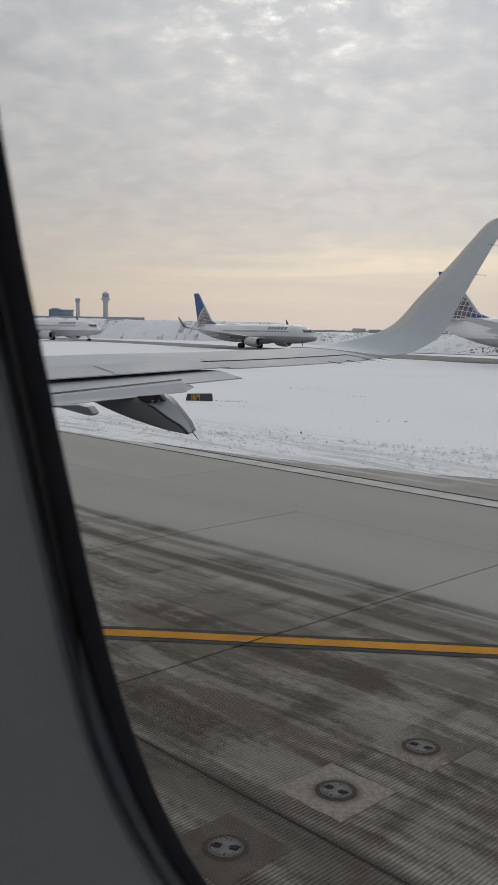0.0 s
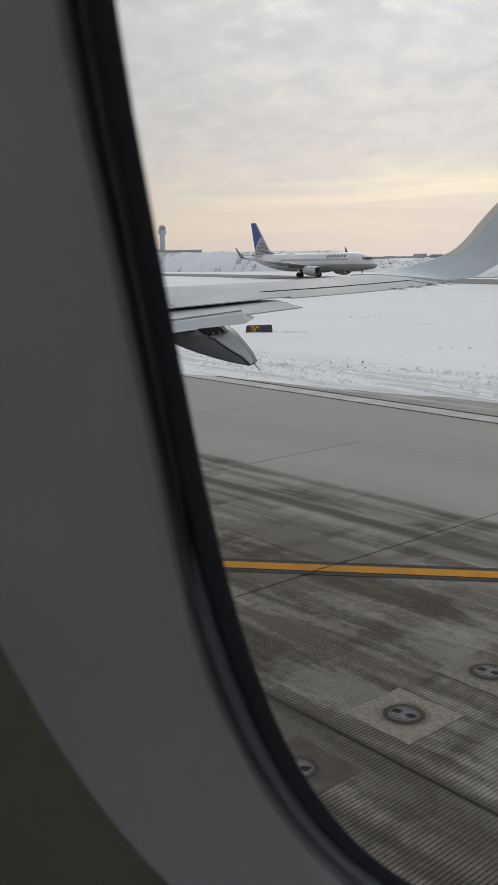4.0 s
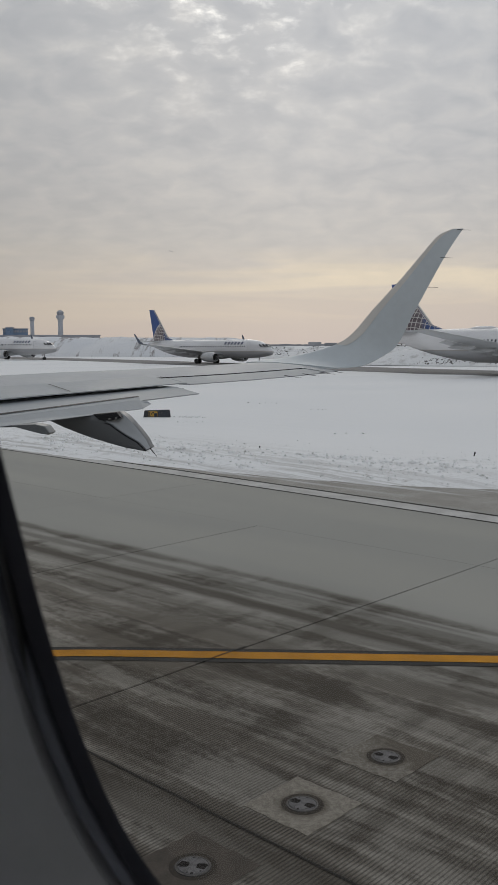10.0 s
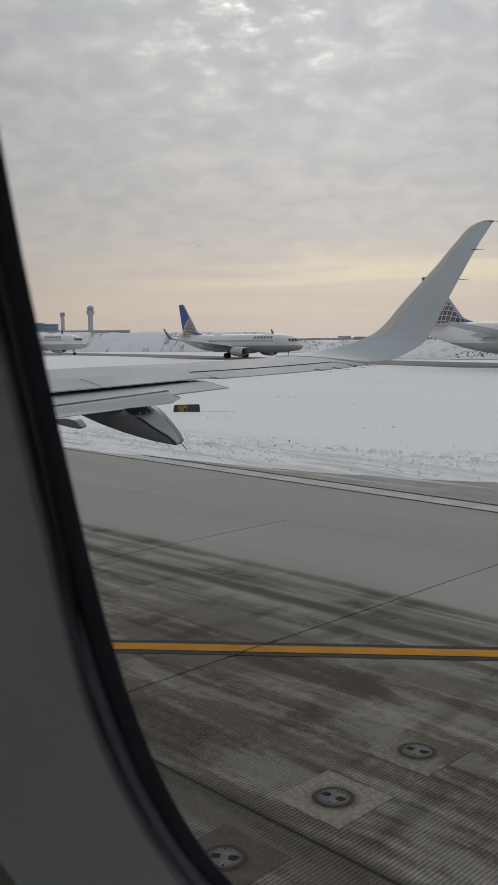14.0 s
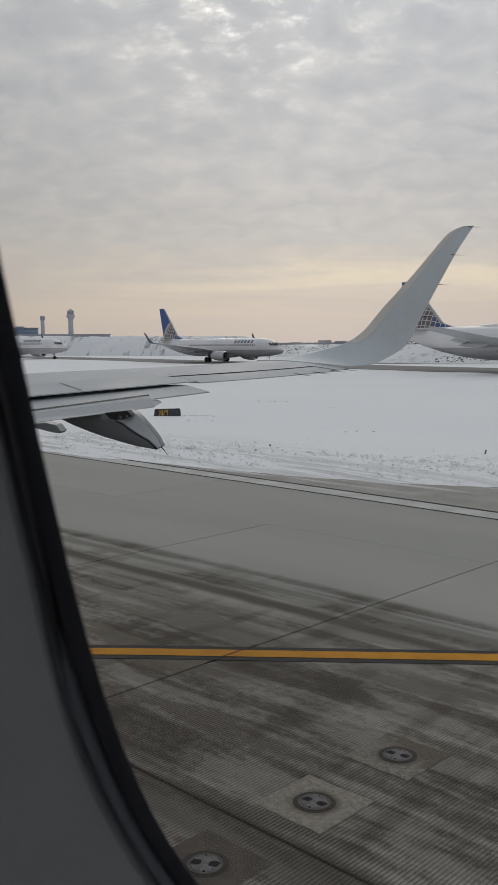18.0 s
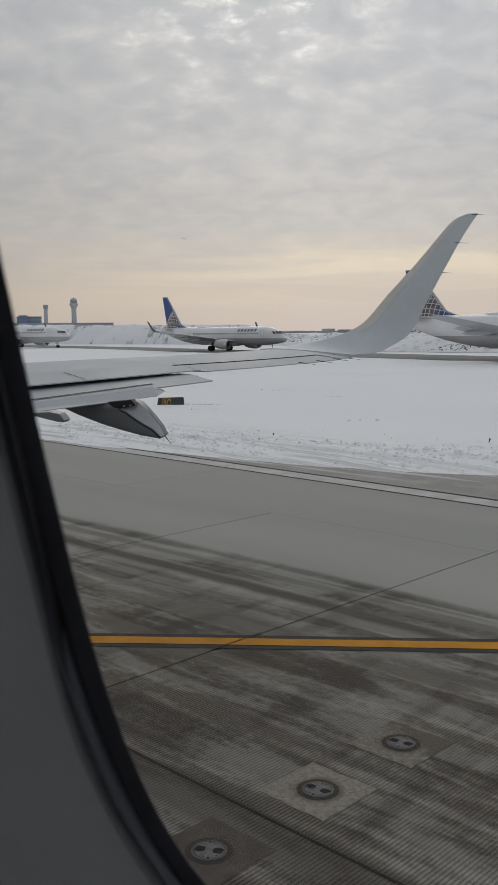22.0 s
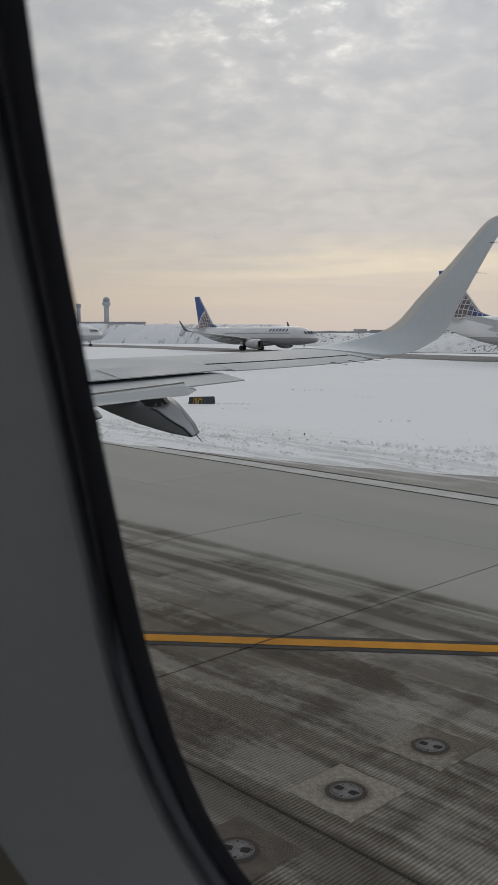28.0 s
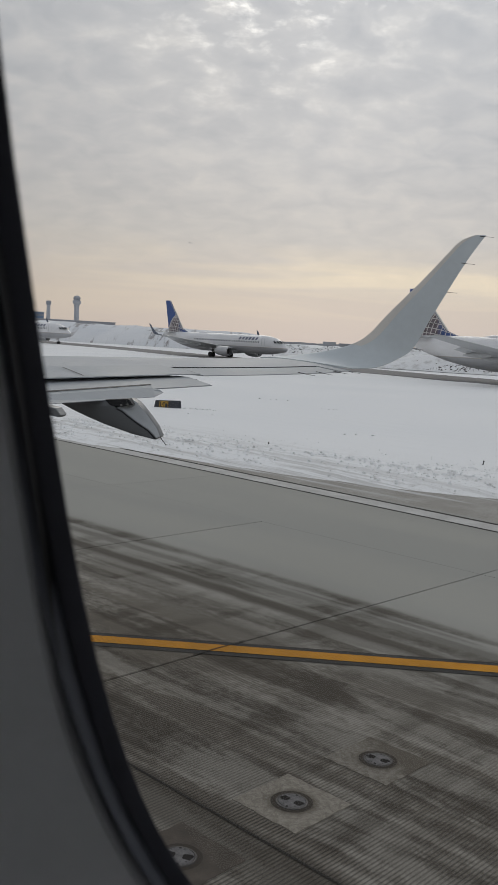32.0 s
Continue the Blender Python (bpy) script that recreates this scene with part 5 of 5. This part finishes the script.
def airliner(m, label):
    th = thing("airliner", m, label, "aircraft", "queued airliners")
    fus = part("fuselage", loft(bmesh.new(), [ellipse(*s) for s in FUS]), M_LIVERY, th, "white and grey fuselage", True)
    bm = bmesh.new()
    loft(bm, [ellipse(x, z, w, h, 20) for x, z, w, h in ((-12.6, 1.75, .3, .2), (-14, 1.62, 1.4, .55), (-17, 1.55, 1.75, .68), (-20, 1.55, 1.75, .68), (-22.2, 1.65, 1.2, .5), (-23.6, 1.8, .3, .2))])
    part("belly_fairing", bm, M_AC_WING, th, "grey belly fairing", True)
    # fin
    bm = bmesh.new()
    rings = []
    for t in (0, 0.12, 0.3, 0.6, 0.85, 1.0):
        z = 5.0 + 7.4 * t
        lead = -30.0 - 2.5 * (t / 0.135) if t < 0.135 else -32.5 - 4.5 * (t - 0.135) / 0.865
        rings.append(airfoil((lead, 0, z), (-37.2 - 1.5 * t, 0, z), 0.03 * abs(-37.2 - 1.5 * t - lead), Vector((0, 1, 0)), n=7))
    fin = part("tail_fin", loft(bm, rings), M_BLUE, th, "blue tail fin with a pale lined globe", True)
    part("leading_edge", rod(bmesh.new(), (-32.42, 0, 6.0), (-35.3, 0, 10.1), 0.11), M_EMBLEM_LINE, fin, "pale front edge")
    for side in (-1, 1):
        emblem(fin, side)
        # tailplane
        part("tailplane", loft(bmesh.new(), [airfoil((-33.6, side * 0.5, 4.9), (-37.4, side * 0.5, 4.9), 0.16, n=6), airfoil((-37.0, side * 6.5, 5.15), (-38.5, side * 6.5, 5.15), 0.06, n=6)]), M_AC_WING, th, "", True)
        # wing: root, kink, tip
        sec = [(-13.2, -21.2, 1.2, 2.05, .42), (-16.0, -21.4, 5.2, 2.7, .30), (-21.6, -23.4, 16.0, 4.3, .10)]
        w = part("wing", loft(bmesh.new(), [airfoil((l, side * y, z), (t, side * y, z - 0.12), th_, n=8) for l, t, y, z, th_ in sec]), M_AC_WING, th, "grey swept wing", True)
        part("winglet", loft(bmesh.new(), [airfoil((-21.6, side * 16.0, 4.3), (-23.4, side * 16.0, 4.2), 0.10, Vector((0, 0, 1)), n=6), airfoil((-22.3, side * 16.5, 4.42), (-23.7, side * 16.5, 4.40), 0.07, Vector((0, -side, 1)).normalized(), n=6),
                                           airfoil((-23.0, side * 16.75, 4.9), (-23.9, side * 16.75, 4.9), 0.05, Vector((0, -side, 0)), n=6), airfoil((-24.3, side * 17.1, 6.5), (-24.7, side * 17.1, 6.5), 0.02, Vector((0, -side, 0)), n=6)]), M_WINGLET_DARK, w, "dark grey upswept winglet", True)
        part("scimitar", loft(bmesh.new(), [airfoil((-22.6, side * 16.4, 4.35), (-23.7, side * 16.4, 4.3), 0.06, n=6), airfoil((-24.0, side * 17.0, 3.5), (-24.4, side * 17.0, 3.5), 0.02, n=6)]), M_AC_WING, w, "", True)
        for y, x in ((3.4, -20.6), (6.6, -20.9), (9.4, -21.6)):
            rings = [[(x + 1.6 - 3.4 * t, side * y + 0.20 * math.sin(math.pi * (0.1 + 0.8 * t)) * math.cos(a), 2.30 + 0.085 * (y - 3.4) - 0.12 * t + 0.30 * math.sin(math.pi * (0.1 + 0.85 * t)) * math.sin(a)) for a in (2 * math.pi * j / 10 for j in range(10))] for t in (0, 0.2, 0.45, 0.7, 0.9, 1.0)]
            part("flap_fairing", loft(bmesh.new(), rings), M_AC_WING, w, "", True)
        # drooped flaps behind the wing
        for ya, za, xa, yb, zb, xb in ((1.9, 2.15, -21.25, 5.0, 2.66, -21.42), (5.4, 2.70, -21.45, 11.2, 3.55, -22.5)):
            part("flap", loft(bmesh.new(), [airfoil((x + 0.06, side * y, z - 0.14), (x - 0.85, side * y, z - 0.42), 0.10, n=6) for y, z, x in ((ya, za, xa), (yb, zb, xb))]), M_NACELLE, w, "pale drooped flap", True)
        # engine
        ex, ey, ez = -12.2, side * 4.83, 1.46
        eng = part("engine", loft(bmesh.new(), [ellipse(ex + dx, ez, r * 1.05, r * 0.96, 24) for dx, r in ((0.0, .86), (-.2, 1.02), (-.9, 1.12), (-2.0, 1.10), (-3.2, .92), (-3.9, .72))], True, False), M_NACELLE, th, "pale engine nacelle", True)
        for v in eng.data.vertices:
            v.co.y += ey
        lip = loft(bmesh.new(), [ellipse(ex + dx, ez, r * 1.05, r * 0.96, 24) for dx, r in ((-.25, 1.03), (0.0, .93), (0.03, .86), (-.2, .80), (-.8, .78))], True, False)
        bmesh.ops.translate(lip, verts=lip.verts, vec=(0, ey, 0))
        part("intake_lip", lip, M_CHROME, eng, "bare metal intake lip", True)
        fan = bmesh.new()
        bmesh.ops.create_circle(fan, cap_ends=True, segments=24, radius=0.79, matrix=Matrix.Translation((ex - 0.75, ey, ez)) @ Euler((0, radians(90), 0)).to_matrix().to_4x4())
        part("fan", fan, M_TYRE, eng, "dark fan")
        core = rod(bmesh.new(), (ex - 3.6, ey, ez), (ex - 5.2, ey, ez + 0.05), 0.58, 0.22, 16)
        part("exhaust_cone", core, M_CASTING, eng)
        part("pylon", box(bmesh.new(), (ex - 4.2, ey - 0.14, ez + 0.75), (ex - 0.9, ey + 0.14, 2.55), 0.08), M_NACELLE, eng)
        # main gear
        gear = part("main_gear", rod(bmesh.new(), (-19.6, side * 2.86, 0.5), (-19.5, side * 2.6, 2.0), 0.13), M_STEEL, th, "steel landing gear leg")
        for dy in (-0.43, 0.43):
            wh = rod(bmesh.new(), (-19.6, side * 2.86 + dy - 0.17, 0.565), (-19.6, side * 2.86 + dy + 0.17, 0.565), 0.565, None, 20)
            part("wheel", wh, M_TYRE, gear, "black tyre")
        # doors and side windows
        dx, w_, z0, z1 = -5.3, 0.86, 2.75, 4.55
        d = bmesh.new()
        for a, b in (((dx - w_ / 2, z0), (dx - w_ / 2 + 0.03, z1)), ((dx + w_ / 2 - 0.03, z0), (dx + w_ / 2, z1)), ((dx - w_ / 2, z1 - 0.03), (dx + w_ / 2, z1)), ((dx - w_ / 2, z0), (dx + w_ / 2, z0 + 0.03))):
            box(d, (a[0], side * 1.874 - 0.02, a[1]), (b[0], side * 1.874 + 0.02, b[1]))
        part("door_outline", d, M_AC_WING, fus)
        # title as plain bars
        for k in range(6):
            x0 = -12.7 + k * 0.97
            t = bmesh.new()
            q = [(x0, 4.18), (x0 + 0.56, 4.18), (x0 + 0.66, 4.76), (x0 + 0.10, 4.76)]
            f_ = [t.verts.new((x, side * (1.88 * math.sqrt(max(0, 1 - ((z - 3.25) / 2.0) ** 2)) + 0.065), z)) for x, z in q]
            t.faces.new(f_)
            part("title_bar", t, M_TITLE, fus, "dark blue title bar")
    gear = part("nose_gear", rod(bmesh.new(), (-4.0, 0, 0.35), (-3.9, 0, 1.8), 0.09), M_STEEL, th, "steel nose gear leg")
    for dy in (-0.2, 0.2):
        part("wheel", rod(bmesh.new(), (-4.0, dy - 0.1, 0.345), (-4.0, dy + 0.1, 0.345), 0.345, None, 18), M_TYRE, gear, "black tyre")
    # cockpit windows
    for side in (-1, 1):
        for k, (xa, xb, ya, yb) in enumerate(((-1.25, -1.95, 0.06, 0.62), (-1.45, -2.35, 0.66, 1.06), (-2.0, -2.95, 1.10, 1.32))):
            c = bmesh.new()
            f_ = [c.verts.new(p) for p in ((xa, side * ya, 3.72 - 0.02 * k), (xa - 0.10 - 0.25 * k, side * yb, 3.66), (xb - 0.05, side * yb * 0.98, 4.16), (xb + 0.05, side * ya, 4.24))]
            c.faces.new(f_)
            bmesh.ops.translate(c, verts=c.verts, vec=(0.16, side * 0.10, 0.02))
            part("cockpit_window", c, M_AC_GLASS, fus, "dark cockpit window")
    part("radome", loft(bmesh.new(), [ellipse(x, 5.2, w, h, 14) for x, w, h in ((-23, .05, .02), (-24, .5, .28), (-26, .5, .28), (-27.4, .05, .02))]), M_LIVERY, fus, "", True)
    # cabin windows share one mesh a side
    for side in (-1, 1):
        me = bpy.data.meshes.new("cabin_window")
        z0, z1 = 3.58, 3.93
        yy = [side * (1.88 * math.sqrt(1 - ((z - 3.25) / 2.0) ** 2) + 0.012) for z in (z0, z1)]
        me.from_pydata([(-0.12, yy[0], z0 + 0.04), (-0.08, yy[0], z0), (0.08, yy[0], z0), (0.12, yy[0], z0 + 0.04), (0.12, yy[1], z1 - 0.04), (0.08, yy[1], z1), (-0.08, yy[1], z1), (-0.12, yy[1], z1 - 0.04)], [], [tuple(range(8))])
        me.materials.append(M_CABIN_GLASS)
        for k in range(40):
            x = -6.6 - k * 0.508
            if 14.3 < -x < 14.9:
                continue
            ob = new("cabin_window", me)
            ob.parent, ob.location = fus, (x, 0, 0)
    return th


def heading(px, py, dx, dy):
    return pose(px, py, 0.06, 0, 0, math.degrees(math.atan2(dy, dx)))


plane = airliner(heading(-16.04, 182.8, 0.814, -0.581) @ Matrix.Diagonal((0.95, 0.95, 0.95, 1)), "white and grey airliner with blue globe tail on far taxiway")
q = copy_thing(plane, heading(38.4, 105.0, 0.758, -0.652) @ Matrix.Diagonal((1.19, 1.19, 1.19, 1)))
tagged(q, "white airliner with a blue globe tail and plain wing tips")
for ch in [c for c in q.children_recursive if c.name.startswith(("winglet", "scimitar"))]:
    bpy.data.objects.remove(ch)
for ch in q.children:                                      # shorter fin, wings bent up under less load
    if ch.name.startswith("tail_fin"):
        ch.matrix_basis = Matrix.Translation((0, 0, 5.0)) @ Matrix.Diagonal((1, 1, 0.8, 1)) @ Matrix.Translation((0, 0, -5.0))
    if ch.name.startswith("wing"):
        up = 0 if ch.data.vertices[0].co.y > 0 else -1
        ch.matrix_basis = Matrix.Translation((0, up * 1.2, 2.05)) @ Matrix.Rotation(radians(2.5 * up), 4, "X") @ Matrix.Translation((0, -up * 1.2, -2.05))
q = copy_thing(plane, heading(-81.76, 245.9, 0.916, -0.401) @ Matrix.Diagonal((1.18, 1.18, 1.18, 1)))
tagged(q, "white and grey airliner queued last, near the control towers")


def sky_plane():
    x, y = polar(11.3, 4100)
    th = thing("distant_airliner", pose(x, y, 3.9 + 4100 * math.tan(radians(5.74)), 0, 0, 20), "tiny dark airliner climbing far away", "aircraft")
    part("fuselage", loft(bmesh.new(), [ellipse(a, 0, w, w, 8) for a, w in ((9, .1), (6, 1.0), (-5, 1.0), (-9, .2))]), M_FARTREES, th)
    part("wing", box(bmesh.new(), (-2, -9, -0.2), (1.5, 9, 0.2)), M_FARTREES, th)
    part("tail_fin", box(bmesh.new(), (-9, -0.2, 0), (-7, 0.2, 3.5)), M_FARTREES, th)


sky_plane()


# ---- distant buildings ----
def tower(az, r, height, shaft, cab, label, plain=False):
    x, y = polar(az, r)
    th = thing("control_tower", pose(x, y, 0), label, "control tower", "control towers")
    def col(stops, mat, name, lab=""):
        part(name, loft(bmesh.new(), [[(q * math.cos(a), q * math.sin(a), z) for a in (2 * math.pi * i / 12 for i in range(12))] for q, z in stops]), mat, th, lab)
    if plain:
        col(((shaft * 1.15, 0), (shaft, 6), (shaft * 0.9, height * 0.86)), M_TOWER, "shaft")
        col(((shaft * 0.9, height * 0.86), (cab, height * 0.90), (cab, height * 0.97), (cab * 0.8, height)), M_TOWER_CAB, "cab", "brown-grey cab")
        return
    col(((shaft * 1.1, 0), (shaft, 8), (shaft * 0.88, height * 0.66), (shaft * 1.0, height * 0.72), (cab, height * 0.78)), M_TOWER, "shaft", "pale concrete shaft")
    col(((cab, height * 0.78), (cab, height * 0.83), (cab * 0.78, height * 0.84)), M_TOWER, "gallery")
    col(((cab * 0.72, height * 0.84), (cab * 0.86, height * 0.90), (cab * 0.84, height * 0.915)), M_TOWER_CAB, "cab", "dark glazed cab")
    col(((cab * 0.80, height * 0.915), (cab * 0.5, height * 0.96), (0.3, height * 0.965)), M_TOWER, "roof")
    part("mast", rod(bmesh.new(), (0, 0, height * 0.96), (0, 0, height), 0.5, 0.2, 6), M_TOWER_CAB, th)


tower(18.1, 1900, 78, 5.6, 8.6, "tall pale concrete control tower with a flared cab")
tower(19.78, 1900, 62, 4.2, 5.2, "slender grey-brown older control tower", True)


def block(name, az0, az1, r, h, mat, label, category, bays=0, storeys=0, base=0.0):
    (x0, y0), (x1, y1) = polar(az0, r), polar(az1, r)
    ln = math.hypot(x1 - x0, y1 - y0)
    th = thing(name, pose((x0 + x1) / 2, (y0 + y1) / 2, base, 0, 0, math.degrees(math.atan2(y1 - y0, x1 - x0))), label, category)
    part("wall", box(bmesh.new(), (-ln / 2, -12, 0), (ln / 2, 12, h)), mat, th)
    part("roof", box(bmesh.new(), (-ln / 2 - 1, -13, h), (ln / 2 + 1, 13, h + 1.2)), M_TERMINAL, th)
    for i in range(bays):
        for j in range(storeys):
            x = -ln / 2 + ln * (i + 0.5) / bays
            z = h * (j + 0.5) / storeys
            part("window", box(bmesh.new(), (x - ln / bays * 0.4, -12.15, z - h / storeys * 0.22), (x + ln / bays * 0.4, -11.9, z + h / storeys * 0.22)), M_TOWER_CAB, th)
    return th


block("hotel", 21.5, 20.05, 1700, 34, M_HOTEL, "blue glazed flat-roofed hotel block behind the field", "building", 9, 4)
block("terminal", 34, 15.8, 1600, 21, M_TERMINAL, "long low grey terminal roofline behind the snow bank", "building", 30, 1)
block("roof_block", 21.35, 20.9, 1690, 36, M_HOTEL, "small blue plant room on the hotel", "building")


def skyline():
    rng = random.Random(21)
    bm = bmesh.new()
    az = 30.0
    while az > -32:
        w = rng.uniform(0.25, 1.1)
        x, y = polar(az, 2700 + rng.uniform(-200, 300))
        h = rng.choice((3, 4, 5, 6, 8, 8, 11)) + rng.random() * 2
        ln = 2700 * radians(w)
        box(bm, (-ln / 2, -10, 0), (ln / 2, 10, h), 0, pose(x, y, 0, 0, 0, az))
        az -= w * rng.uniform(0.7, 1.5)
    tagged(link("distant_buildings", bm, M_FARTREES), "low grey hazy airport buildings along the horizon", "skyline", kind="structure")
    verts, faces = [], []
    n = 420
    for i in range(n + 1):
        x, y = polar(34 - 70 * i / n, 3600)
        h = 7 + 4 * noise.noise(Vector((i * 0.21, 0, 4))) + 3 * noise.noise(Vector((i * 1.7, 2, 4)))
        verts += [(x, y, -1), (x, y, h), (x * 1.01, y * 1.01, h * 0.8), (x * 1.01, y * 1.01, -1)]
    for i in range(n):
        for k in range(3):
            faces.append((4 * i + k, 4 * i + k + 1, 4 * i + k + 5, 4 * i + k + 4))
    tagged(raw("far_trees", verts, faces, M_FARTREES), "bare winter trees as a thin grey line on the horizon", "trees", kind="stuff")


skyline()

# ---- concrete slabs ----
def slab_mesh(lu, ls):
    g, gs = 0.010, 0.0015
    me = bpy.data.meshes.new("slab")
    a, b, e = lu / 2 - g, ls / 2 - gs, 0.009
    v = [(x, y, z) for z, k in ((-0.25, 0), (-e * 0.6, 0), (0, e)) for x, y in ((-a + k, -b + k / 3), (a - k, -b + k / 3), (a - k, b - k / 3), (-a + k, b - k / 3))]
    f = [(8, 9, 10, 11)] + [(i + o, (i + 1) % 4 + o, (i + 1) % 4 + o + 4, i + o + 4) for o in (0, 4) for i in range(4)]
    me.from_pydata(v, [], f)
    me.materials.append(M_CONCRETE)
    return me


full, last = slab_mesh(SLAB_U, SLAB_S), slab_mesh(SLAB_U * 2, S_EDGE - (S0 + SLAB_S))
rng = random.Random(2)
for i in range(-14, 12):
    for j in range(-4, 2):
        if j == 1 and i % 2:
            continue
        ln = S_EDGE - (S0 + SLAB_S) if j == 1 else SLAB_S
        ob = new("slab", last if j == 1 else full)
        ob.parent = taxiway
        c = taxi(U0 + (i + (1.0 if j == 1 else 0.5)) * SLAB_U, S0 + j * SLAB_S + ln / 2, rng.uniform(-0.003, 0.001))
        ob.matrix_basis = Matrix.Translation(c) @ pose(0, 0, 0, 0, 0, math.degrees(TURN))
